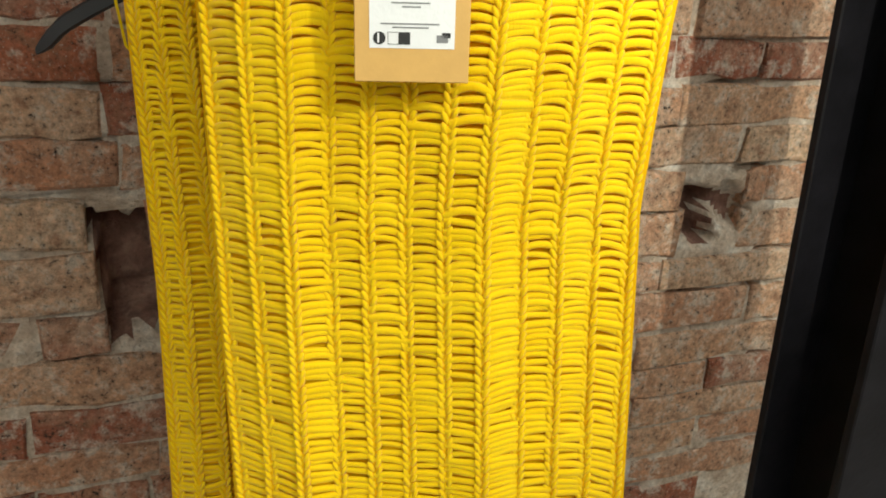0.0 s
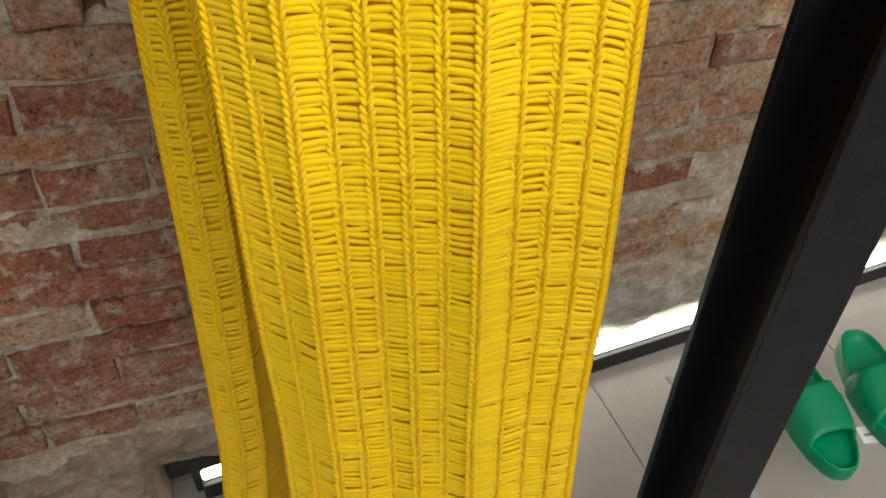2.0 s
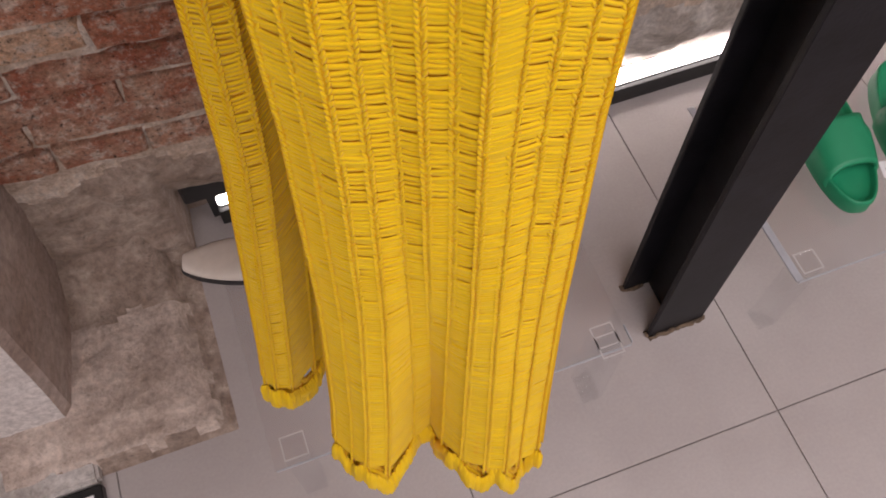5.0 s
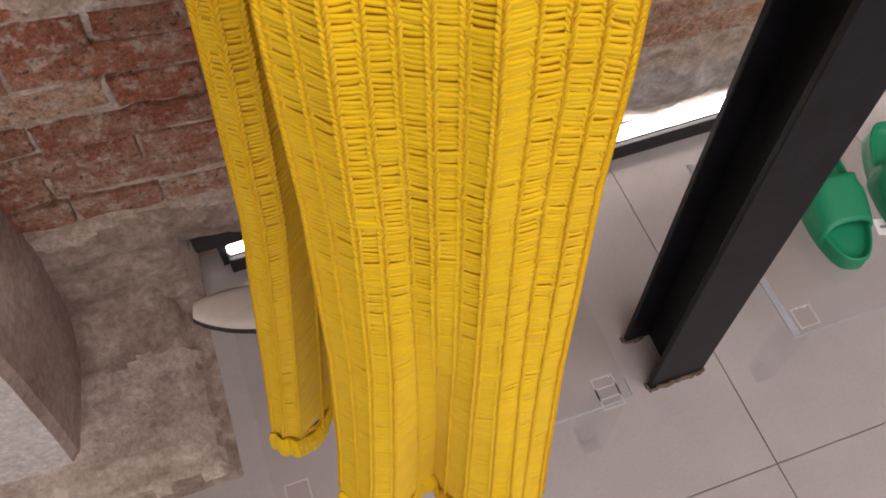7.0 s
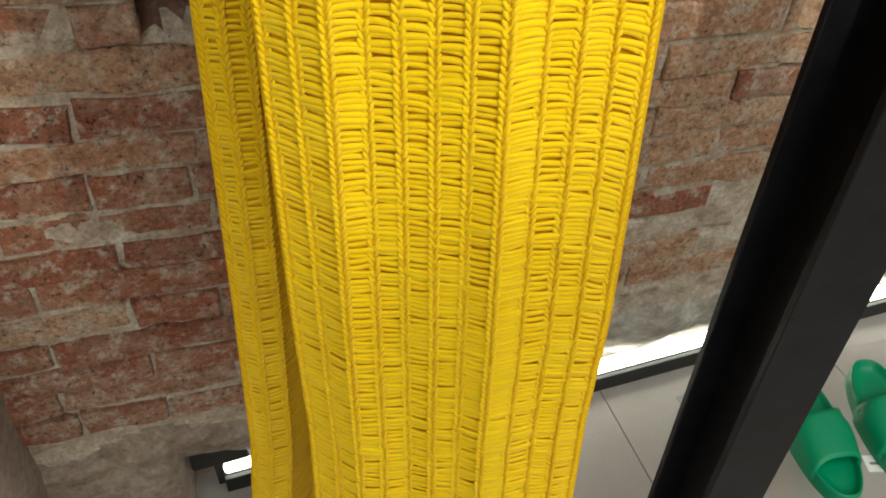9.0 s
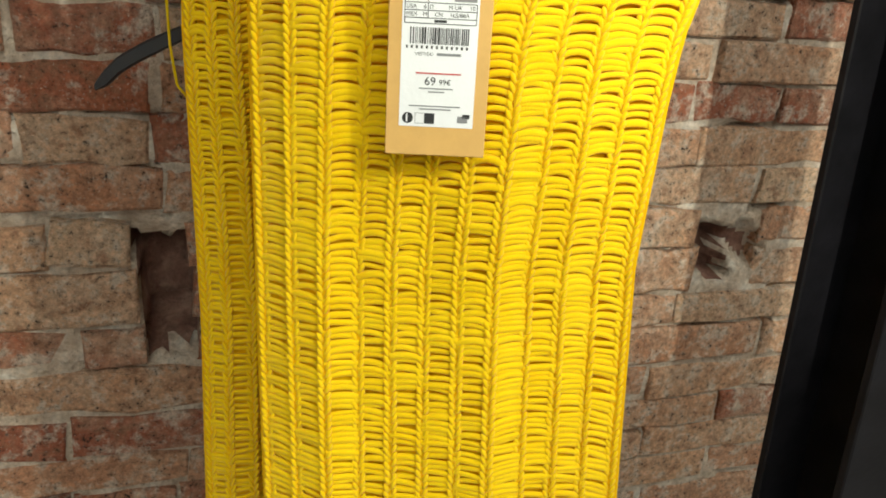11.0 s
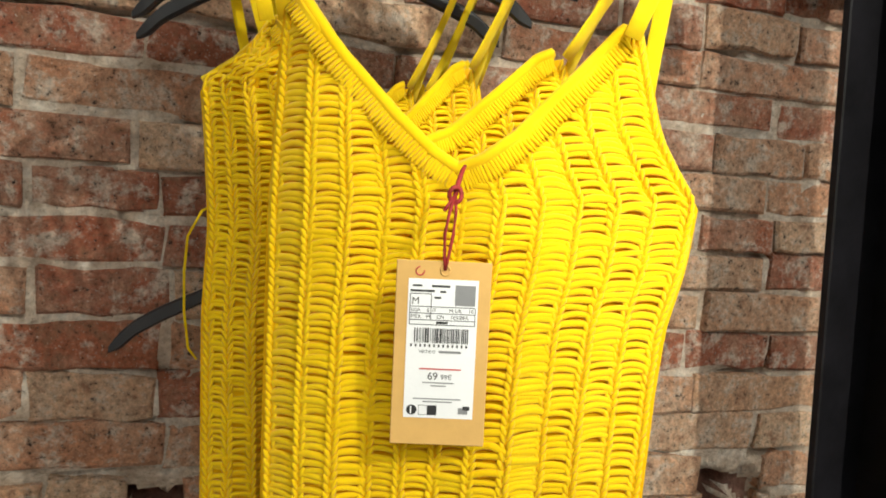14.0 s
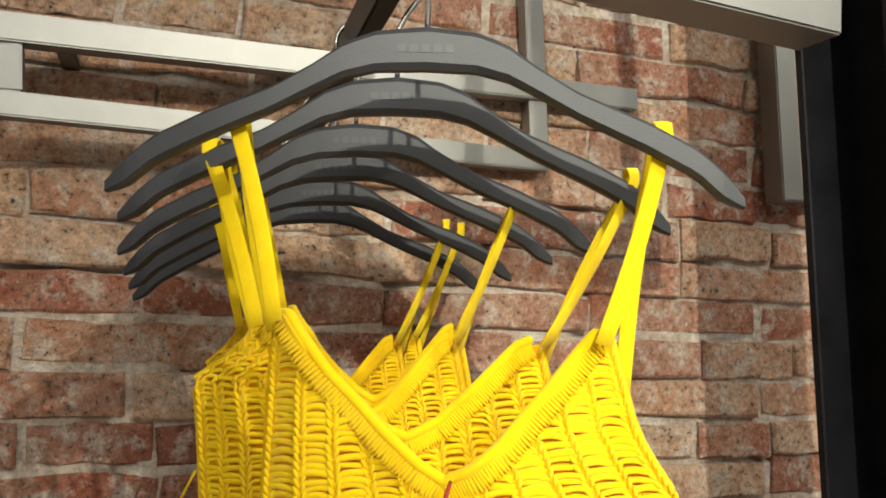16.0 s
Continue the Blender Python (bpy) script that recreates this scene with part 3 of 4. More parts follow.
def hanger(m, hook=0.075):
    e = empty("clothes_hanger", m, "dark grey matt plastic clothes hanger on a steel arm", "hanger", "hangers on the arm")
    xs = np.linspace(-0.185, 0.185, 61)
    V, F = [], []
    prof = [(-1, -0.5), (-0.7, -1), (0.7, -1), (1, -0.5), (1, 0.5), (0.7, 1), (-0.7, 1), (-1, 0.5)]
    for x in xs:
        a = abs(x)
        zt, zb = lerp(H_TOP, min(a, 0.185)), lerp(H_BOT, min(a, 0.183))
        c, r = (zt + zb) / 2, max(0.002, (zt - zb) / 2)
        th = 0.0065 if a < 0.17 else 0.0065 - 0.003 * (a - 0.17) / 0.015
        for py, pv in prof:
            V.append((x, pv * th - 0.010 * (a / 0.185) ** 2, c + py * r))
    n = len(prof)
    for i in range(len(xs) - 1):
        for k in range(n):
            q = (k + 1) % n
            F.append((i * n + k, (i + 1) * n + k, (i + 1) * n + q, i * n + q))
    F.append(tuple(range(n)))
    F.append(tuple((len(xs) - 1) * n + k for k in range(n))[::-1])
    mesh_obj("body", V, F, HANGER, e)
    R = 0.017
    pts = [(0, 0, -0.004), (0, 0, hook - 0.05), (0.006, 0, hook - 0.038)] + [(R * math.cos(w), 0, hook - 0.018 + R * math.sin(w)) for w in [(-0.25 + 1.35 * k / 12) * math.pi for k in range(13)]]
    tube("hook", pts, 0.0019, CHROME, e, 8, "polished steel hook", 1.0, Vector((0, 1, 0)))
    mark = [box_bm(-0.017 + i * 0.0072, -0.017 + i * 0.0072 + 0.0048, -0.0070, -0.0062, -0.0165, -0.0115) for i in range(5)]
    for bm in mark:
        part("embossed_mark", bm, HANGER_INK, e)
    return e


# ---- knitted dresses ----
def lobes(centres, axes, lens, rads, sides=5):
    """Many small spindle-shaped stitches as two arrays."""
    rings = [(-1.0, 0.25), (-0.5, 0.9), (0.5, 0.9), (1.0, 0.25)]
    C, A = np.asarray(centres, float), np.asarray(axes, float)
    A = A / np.linalg.norm(A, axis=1)[:, None]
    n = len(C)
    L, R = np.broadcast_to(lens, n).astype(float), np.broadcast_to(rads, n).astype(float)
    ref = np.where(np.abs(A[:, 1:2]) < 0.9, np.array([[0, 1.0, 0]]), np.array([[1.0, 0, 0]]))
    X = np.cross(ref, A)
    X /= np.linalg.norm(X, axis=1)[:, None]
    Y = np.cross(A, X)
    V = []
    for t, r in rings:
        for k in range(sides):
            w = 2 * math.pi * k / sides
            V.append(C + A * (t * L / 2)[:, None] + (X * math.cos(w) + Y * math.sin(w)) * (r * R)[:, None])
    V = np.stack(V, 1).reshape(-1, 3)
    per = len(rings) * sides
    f = []
    for i in range(len(rings) - 1):
        for k in range(sides):
            q = (k + 1) % sides
            f.append((i * sides + k, i * sides + q, (i + 1) * sides + q, (i + 1) * sides + k))
    f = np.array(f)
    F = (f[None] + (np.arange(n) * per)[:, None, None]).reshape(-1, 4)
    return V, F


def strands(lines, radius, sides=4, flat=0.75):
    """Many yarns; lines is (n, points, 3)."""
    P = np.asarray(lines, float)
    n, m, _ = P.shape
    T = np.gradient(P, axis=1)
    T /= np.linalg.norm(T, axis=2)[:, :, None] + 1e-9
    up = np.array([0, 0, 1.0])
    B = np.cross(T, up)
    B /= np.linalg.norm(B, axis=2)[:, :, None] + 1e-9
    U = np.cross(B, T)
    R = np.broadcast_to(radius, (n,))[:, None, None]
    V = np.stack([P + R * (B * math.cos(w) + U * flat * math.sin(w)) for w in [2 * math.pi * (k + 0.5) / sides for k in range(sides)]], 2).reshape(-1, 3)
    f = np.array([(i * sides + k, i * sides + (k + 1) % sides, (i + 1) * sides + (k + 1) % sides, (i + 1) * sides + k) for i in range(m - 1) for k in range(sides)])
    F = (f[None] + (np.arange(n) * m * sides)[:, None, None]).reshape(-1, 4)
    return V, F


def tape(name, pts, width, thick, mat, parent, across=(1, 0, 0)):
    """A flat woven tape along points."""
    V, F = [], []
    P = [Vector(p) for p in pts]
    n = len(P)
    for i, p in enumerate(P):
        t = (P[min(i + 1, n - 1)] - P[max(i - 1, 0)]).normalized()
        x = Vector(across)
        x = (x - t * x.dot(t)).normalized()
        y = t.cross(x)
        for sx, sy in ((-1, -0.6), (-0.85, -1), (0.85, -1), (1, -0.6), (1, 0.6), (0.85, 1), (-0.85, 1), (-1, 0.6)):
            V.append(p + x * (sx * width / 2) + y * (sy * thick / 2))
    for i in range(n - 1):
        for k in range(8):
            q = (k + 1) % 8
            F.append((i * 8 + k, i * 8 + q, (i + 1) * 8 + q, (i + 1) * 8 + k))
    F.append(tuple(range(8))[::-1])
    F.append(tuple((n - 1) * 8 + k for k in range(8)))
    return mesh_obj(name, V, F, mat, parent, "flat woven shoulder strap" if name == "strap" else "", True)


class Shape:
    """The hanging shape of a dress: its edges, depth and neckline, in metres."""

    def __init__(self, left, right, neck, depth, lean, seed, hem=0.575, fold=1.0, tuck=0.0):
        self.tuck = tuck
        self.left, self.right, self.neck, self.depth, self.lean, self.seed, self.hem, self.foldk = left, right, neck, depth, lean, seed, hem, fold

    def at(self, a, z):
        l, r = lerp(self.left, z), lerp(self.right, z)
        k = smooth01((1.05 - z) / 0.5) * self.foldk
        s = self.seed
        u = l + (r - l) * a + k * 0.004 * math.sin(a * 17 + s)
        v = self.depth - self.lean * (1.75 - z) + 0.022 * abs(2 * a - 1) ** 3 - 0.004
        v += 0.0035 * math.sin(a * 13.0 + s + z * 1.5) + 0.002 * math.sin(a * 29 + z * 4)
        v += k * (0.055 * math.exp(-((a - 0.455) / 0.125) ** 2) + 0.007 * math.sin(a * 34 + s) * smooth01((a - 0.55) / 0.2) + 0.004 * math.sin(a * 21))
        v += self.tuck * smooth01((1.68 - z) / 0.25) * (0.080 * math.exp(-((a - 0.27) / 0.09) ** 2))
        return Vector((u, v, z))

    def top(self, a):
        z = 1.80
        for _ in range(12):
            u = self.at(a, z).x
            z = 0.5 * z + 0.5 * lerp(self.neck, u)
        return z

    def bottom(self, a):
        return self.hem + 0.012 * math.sin(a * 11 + self.seed) + 0.011 * math.sin(a * 31 + 2 * self.seed)


def knit_dress(m, sh, ribs, stitch, pitch, label, name="dress", sides=5, segs=4, seed=1, crowd=1.0):
    rnd = random.Random(seed)
    e = empty(name, m, label, "dress", "yellow dresses on the arm")
    A = [0.012 + 0.976 * (k / (ribs - 1)) ** crowd for k in range(ribs)]
    tops = [sh.top(a) for a in A]
    bots = [sh.bottom(a) for a in A]
    # upright chains of stitches
    for k, a in enumerate(A):
        C, X = [], []
        z = bots[k]
        while z < tops[k] - 0.004:
            p, q = sh.at(a, z), sh.at(a, z + 0.01)
            t = (q - p).normalized()
            for s in (-1, 1):
                C.append((p.x + s * 0.0021 + rnd.uniform(-0.0003, 0.0003), p.y - 0.0011 + rnd.uniform(-0.0003, 0.0003), p.z + (stitch / 2 if s > 0 else 0)))
                X.append((t.x + s * 0.42, t.y - 0.14, t.z))
            z += stitch * rnd.uniform(0.95, 1.05)
        V, F = lobes(C, X, stitch * 1.45, 0.00165, sides)
        rib = mesh_obj("rib", V, F, YARN, e, "", True)
        core = [sh.at(a, bots[k] + (tops[k] - 0.003 - bots[k]) * i / 60) for i in range(61)]
        tape("rib_core", core, 0.0064, 0.0022, KNIT, rib)
    # ladder yarns between the chains
    for k in range(ribs - 1):
        lines, rad = [], []
        z = max(bots[k], bots[k + 1]) + 0.004
        lim = min(tops[k], tops[k + 1])
        ph = rnd.uniform(0, 6)
        dense = rnd.choice((1.0, 0.95, 0.9, 0.74))
        while z < lim - 0.002:
            w = 0.5 + 0.5 * math.sin(z * 23 + ph)
            sag = (0.0007 + 0.0018 * smooth01((z - 1.25) / 0.35)) * rnd.uniform(0.3, 1.4) + rnd.uniform(-0.0006, 0.0006)
            tilt = rnd.uniform(-0.0012, 0.0012) + 0.006 * smooth01((k / ribs - 0.6) / 0.3) * smooth01((1.6 - z) / 0.3)
            back = rnd.uniform(-0.0008, 0.0007)
            p, q = sh.at(A[k], z), sh.at(A[k + 1], z)
            line = []
            for i in range(segs + 1):
                f = i / segs
                c = p.lerp(q, f)
                arch = 4 * f * (1 - f)
                line.append((c.x, c.y + back - 0.0006 * arch, c.z + tilt * (0.5 - f) * 2 + sag * (arch - 0.5) * (1 if z > 1.3 else -0.6)))
            lines.append(line)
            rad.append(rnd.uniform(0.00110, 0.00170))
            z += pitch * dense * rnd.choice((0.7, 0.8, 0.9, 0.98, 1.05, 1.18 if w > 0.6 else 1.1)) * (0.72 + 0.28 * smooth01((z - 0.72) / 0.35))
        V, F = strands(lines, np.array(rad), 6 if sides > 4 else 4, 1.45)
        tagged(mesh_obj("ladder_yarn", V, F, YARN, e, "", True), "", "", "", "stuff")
    # the back of the dress, a closed knit seen through the ladders
    na, nz = 60, 90
    V, F = [], []
    for j in range(nz + 1):
        for i in range(na + 1):
            a = i / na
            zb, zt = sh.bottom(a) + 0.02, sh.top(a) - 0.006
            z = zb + (zt - zb) * j / nz
            p = sh.at(a, z)
            side = smooth01(min(a, 1 - a) / 0.12)
            V.append((p.x + 0.004 * (1 - side) * (1 if a > 0.5 else -1), p.y + 0.0022 + side * (0.0014 + 0.0018 * noise.noise((a * 5, 0.5, z * 3.5))), z))
    for j in range(nz):
        for i in range(na):
            b = j * (na + 1) + i
            F.append((b, b + 1, b + na + 2, b + na + 1))
    mesh_obj("back_panel", V, F, KNIT, e, "", True)
    # neckband: ribbed, with a rolled edge
    us = np.linspace(sh.neck[0][0], sh.neck[-1][0], 120)
    C, X, edge, edge2 = [], [], [], []
    for i, u in enumerate(us):
        z = lerp(sh.neck, u)
        l, r = lerp(sh.left, z), lerp(sh.right, z)
        a = (u - l) / (r - l)
        v = sh.at(a, z).y
        z2 = lerp(sh.neck, u + 0.002)
        t = Vector((0.002, 0, z2 - z)).normalized()
        nrm = Vector((t.z, 0, -t.x))
        C.append((u + nrm.x * 0.0055, v - 0.0040, z + nrm.z * 0.0055))
        X.append((nrm.x + rnd.uniform(-0.1, 0.1), -0.1, nrm.z))
        edge.append((u, v - 0.002, z + 0.001))
        edge2.append((u, v + 0.020, z - 0.012))
    V, F = lobes(C, X, 0.0135, 0.0014, 5)
    band = tagged(mesh_obj("neckband", V, F, YARN, e, "ribbed knitted V neckband", True), "", "", "", "stuff")
    tube("rolled_edge", edge, 0.0038, YARN, band, 7)
    tape("band_core", [Vector(c) + Vector((0, 0.0014, 0)) for c in C], 0.011, 0.002, YARN, band, (0, 0, 1))
    tube("rolled_edge", edge2, 0.0045, YARN, band, 7)
    # side edges under the arms
    for tab, a in ((sh.left, 0.0), (sh.right, 1.0)):
        zs = np.linspace(1.50, 1.795, 24)
        pts = [sh.at(a, z) + Vector((0, 0.004, 0)) for z in zs if z < sh.top(0.02 if a == 0 else 0.98) + 0.004]
        tube("armhole_edge", pts, [0.0028 + 0.0012 * smooth01((p.z - 1.6) / 0.08) for p in pts], YARN, e, 7)
    # gathered hem band, rolled outwards
    C, X, R, roll = [], [], [], []
    for i in range(170):
        a = i / 169
        z = sh.bottom(a)
        p = sh.at(a, z)
        for lay in (0, 1):
            C.append((p.x, p.y - 0.009 + 0.018 * lay + 0.002 * math.sin(i * 0.5), z - 0.008 + 0.003 * math.sin(i * 0.35)))
            X.append((rnd.uniform(-0.12, 0.12), 0.32 - 0.5 * lay, 1))
            R.append(0.0040 + rnd.uniform(0, 0.0014))
        roll.append((p.x, p.y - 0.001, z - 0.008 + 0.003 * math.sin(i * 0.35)))
    V, F = lobes(C, X, 0.034, np.array(R), 6)
    hem = mesh_obj("hem", V, F, YARN, e, "thick gathered ribbed hem", True)
    tube("hem_roll", roll, [0.0075 + 0.001 * math.sin(i * 0.5) for i in range(170)], YARN, hem, 8)
    return e


def strap(top, front, back, parent, twist=0.0):
    """A strap that goes up from the front, over the hanger and down to the back."""
    t, f, b = Vector(top), Vector(front), Vector(back)
    pts = []
    for k in range(9):
        q = k / 8
        pts.append(f.lerp(t + Vector((0, -0.011, -0.006)), q) + Vector((0.003 * math.sin(q * 3.1), 0, 0)))
    pts += [t + Vector((0, -0.008, 0.001)), t + Vector((0, 0, 0.0035)), t + Vector((0, 0.008, 0.001))]
    for k in range(9):
        q = k / 8
        pts.append((t + Vector((0, 0.011, -0.006))).lerp(b, q) - Vector((0.003 * math.sin(q * 3.1), 0, 0)))
    return tape("strap", pts, 0.0098, 0.0016, TAPE, parent, (1, twist, 0))


LEFT0 = [(1.80, -0.106), (1.77, -0.109), (1.674, -0.114), (1.43, -0.114), (1.22, -0.112), (1.10, -0.108), (0.90, -0.111), (0.70, -0.124), (0.56, -0.138)]
RIGHT0 = [(1.80, 0.090), (1.756, 0.099), (1.725, 0.105), (1.70, 0.118), (1.686, 0.127), (1.65, 0.121), (1.614, 0.110), (1.578, 0.105), (1.49, 0.096),
          (1.34, 0.098), (1.22, 0.099), (1.12, 0.095), (0.88, 0.096), (0.70, 0.102), (0.56, 0.108)]
NECK0 = [(-0.104, 1.800), (-0.098, 1.800), (-0.071, 1.764), (-0.041, 1.732), (-0.020, 1.712), (-0.006, 1.703), (0.008, 1.709), (0.026, 1.722), (0.057, 1.753), (0.085, 1.782), (0.090, 1.780)]
DRESS_M = pose(0, 0, 0, 0, 0, TURN_D)
first = knit_dress(DRESS_M, Shape(LEFT0, RIGHT0, NECK0, 0.413, 0.133, 1.0), 12, 0.0047, 0.0043,
                   "yellow open ladder-knit strappy dress with a paper price tag", "dress", 5, 6, 3)
strap((-0.127, 0.432, 1.929), (-0.103, 0.412, 1.797), (-0.112, 0.452, 1.790), first)
strap((0.130, 0.428, 1.905), (0.087, 0.410, 1.777), (0.103, 0.448, 1.742), first)

LEFT1 = [(1.80, -0.100), (1.775, -0.118), (1.757, -0.148), (1.72, -0.144), (1.66, -0.140), (1.60, -0.143), (1.41, -0.140), (1.15, -0.146), (0.98, -0.152), (0.64, -0.188), (0.56, -0.198)]
RIGHT1 = [(1.80, 0.085), (1.75, 0.095), (1.70, 0.105), (1.60, 0.100), (1.30, 0.098), (0.9, 0.098), (0.56, 0.105)]
NECK1 = [(-0.100, 1.795), (-0.094, 1.796), (-0.068, 1.768), (-0.040, 1.742), (-0.018, 1.725), (0.0, 1.716), (0.02, 1.724), (0.045, 1.745), (0.075, 1.772), (0.085, 1.776)]
HANG = [(-0.008, 0.417, 3.7), (-0.033, 0.492, 3.5), (-0.074, 0.582, 2.0), (-0.101, 0.652, 0.6), (-0.132, 0.738, 0.7), (-0.160, 0.815, 0.5)]      # across, away, tilt


def arm_z(u, v):
    y = u * math.sin(radians(TURN_D)) + v * math.cos(radians(TURN_D))
    return 1.973 + (0.93 - y) / 0.6 * 0.070


for k, (u, v, tilt) in enumerate(HANG):
    hanger(DRESS_M @ pose(u, v, arm_z(u, v) + 0.017 - 0.084, 0, tilt, 0), 0.084)
second = knit_dress(DRESS_M @ pose(HANG[1][0], 0, 0), Shape(LEFT1, RIGHT1, NECK1, HANG[1][1] - 0.002, 0.125, 2.3, 0.565, 1.0, 1.0), 14, 0.0056, 0.0048,
                    "yellow open ladder-knit strappy dress hanging behind another", "dress", 4, 3, 8, 1.1)
strap((-0.129, HANG[1][1] + 0.002, 1.919), (-0.098, HANG[1][1] - 0.012, 1.793), (-0.108, HANG[1][1] + 0.03, 1.785), second, 0.3)
strap((0.157, HANG[1][1] + 0.002, 1.887), (0.092, HANG[1][1] - 0.010, 1.772), (0.094, HANG[1][1] + 0.02, 1.76), second, 0.9)
for k, off, rise, slim in ((2, -0.057, 0.0, 0.79), (3, -0.089, 0.006, 0.79), (4, -0.116, -0.006, 0.79), (5, -0.145, -0.004, 0.79)):
    c = copy_thing(second, DRESS_M @ pose(off, HANG[k][1] - HANG[1][1], rise, 0, 0, (0, 0, 2, -2, 2, -3)[k]))
    c.scale = (slim, 1, 1)


# ---- price tag on its cord ----
def words(text, size, x, z, y, parent, mat, align="LEFT", name="print"):
    cu = bpy.data.curves.new(name, "FONT")
    cu.body, cu.size, cu.align_x, cu.extrude = text, size, align, 0.00006
    ob = new(name, cu)
    ob.data.materials.append(mat)
    ob.parent = parent
    ob.matrix_basis = pose(x, y, z, 90, 0, 0)
    return ob


def price_tag():
    W, H = 0.0495, 0.0975
    e = empty("price_tag", DRESS_M @ pose(-0.0115, 0.369, 1.6575, -3, 1.6, 3), "tan card price tag with white label on red cord", "price tag")
    bm = box_bm(-W / 2, W / 2, -0.0005, 0.0005, -H, 0, 0.0004)
    card = part("card", bm, KRAFT, e)
    lw, lh, lz = 0.0365, 0.0735, -0.0095
    lab = part("label", box_bm(-lw / 2, lw / 2, -0.0008, -0.0005, lz - lh, lz), PAPER, e, "white printed paper label")
    y = -0.0009

    def blot(x0, x1, z0, z1, mat=INK, up=lab):
        part("print", box_bm(x0, x1, y - 0.0001, y, z0, z1), mat, up)
    L, R = -lw / 2 + 0.0012, lw / 2 - 0.0012
    rnd = random.Random(5)
    blot(L + 0.001, L + 0.006, lz - 0.0040, lz - 0.0031)
    blot(L + 0.011, L + 0.0205, lz - 0.0042, lz - 0.0031)
    blot(L, L + 0.0125, lz - 0.0068, lz - 0.0057)
    blot(L + 0.0155, L + 0.0185, lz - 0.0070, lz - 0.0060)
    blot(R - 0.0108, R - 0.0002, lz - 0.0135, lz - 0.0028, GREYINK)
    # ruled boxes
    for z in (-0.0078, -0.0145, -0.0180, -0.0215, -0.0240):
        blot(L, R if z < -0.01 else L + 0.011, lz + z - 0.00018, lz + z + 0.00018)
    for x, a, b in ((L, -0.0078, -0.0240), (L + 0.011, -0.0078, -0.0215), (R, -0.0145, -0.0240)):
        blot(x - 0.00018, x + 0.00018, lz + b, lz + a)
    words("M", 0.0052, L + 0.0008, lz - 0.0133, y, lab, INK)
    blot(L + 0.0126, L + 0.0160, lz - 0.0102, lz - 0.0092)
    words("USA", 0.0027, L + 0.0006, lz - 0.0172, y, lab, INK)
    words("6", 0.0027, L + 0.0088, lz - 0.0172, y, lab, INK)
    words("IT", 0.0027, L + 0.0116, lz - 0.0172, y, lab, INK)
    words("M", 0.0027, L + 0.0205, lz - 0.0172, y, lab, INK)
    words("UK", 0.0027, L + 0.0235, lz - 0.0172, y, lab, INK)
    words("10", 0.0027, R - 0.0036, lz - 0.0172, y, lab, INK)
    words("MEX", 0.0027, L + 0.0006, lz - 0.0207, y, lab, INK)
    words("M", 0.0027, L + 0.0085, lz - 0.0207, y, lab, INK)
    words("CN", 0.0027, L + 0.0140, lz - 0.0207, y, lab, INK)
    words("165/88A", 0.0027, R - 0.0128, lz - 0.0207, y, lab, INK)
    blot(-0.003, 0.003, lz - 0.0234, lz - 0.0222)
    x = L + 0.0028
    while x < R - 0.003:
        w = rnd.choice((0.0003, 0.0003, 0.0006, 0.0009))
        blot(x, x + w, lz - 0.0335, lz - 0.0258)
        x += w + rnd.choice((0.0003, 0.0004, 0.0007))
    for k in range(13):
        blot(L + 0.001 + k * 0.0024, L + 0.0019 + k * 0.0024, lz - 0.0357, lz - 0.0343)
    words("VESTIDO", 0.0022, L + 0.0056, lz - 0.0390, y, lab, INK)
    blot(L + 0.0160, R - 0.0065, lz - 0.0388, lz - 0.0376, GREYINK)
    blot(L + 0.0062, R - 0.0060, lz - 0.0477, lz - 0.0470, REDINK)
    words("69", 0.0056, -0.0065, lz - 0.0530, y, lab, INK)
    words("99€", 0.0036, 0.0005, lz - 0.0527, y, lab, INK)
    for z, a, b in ((-0.0546, -0.009, 0.0075), (-0.0562, -0.0045, 0.0035), (-0.0632, -0.0135, 0.0115), (-0.0647, -0.0085, 0.007)):
        blot(a, b, lz + z - 0.00035, lz + z + 0.00025, GREYINK)
    # small symbols
    bm = bmesh.new()
    bmesh.ops.create_cone(bm, cap_ends=True, segments=20, radius1=0.0027, radius2=0.0027, depth=0.0001)
    bm.transform(pose(L + 0.0030, y - 0.0001, lz - 0.0693, 90))
    part("symbol", bm, INK, lab)
    part("symbol_gap", box_bm(L + 0.0022, L + 0.0030, y - 0.00025, y - 0.0002, lz - 0.0712, lz - 0.0672), PAPER, lab)
    blot(L + 0.0066, L + 0.0068, lz - 0.0718, lz - 0.0668)
    blot(L + 0.0066, L + 0.0110, lz - 0.0719, lz - 0.0717)
    blot(L + 0.0066, L + 0.0110, lz - 0.0669, lz - 0.0667)
    blot(L + 0.0112, L + 0.0162, lz - 0.0719, lz - 0.0667)
    blot(R - 0.0066, R - 0.0016, lz - 0.0709, lz - 0.0677, GREYINK)
    blot(R - 0.0042, R - 0.0006, lz - 0.0688, lz - 0.0667, INK)
    # ring mark and faint marks on the card
    bm = bmesh.new()
    bmesh.ops.create_circle(bm, segments=18, radius=0.0022)
    ring = [v.co.copy() for v in bm.verts]
    bm.free()
    tube("ring_mark", [(-0.0125 + v.x, -0.0007, -0.0055 + v.y) for v in ring[:15]], 0.0004, REDINK, card, 5)
    tube("eyelet", [(0.0005 + 0.0024 * math.cos(w), -0.0006, -0.0048 + 0.0028 * math.sin(w)) for w in np.linspace(0, 6.28, 15)], 0.0005, KRAFT, card, 6)
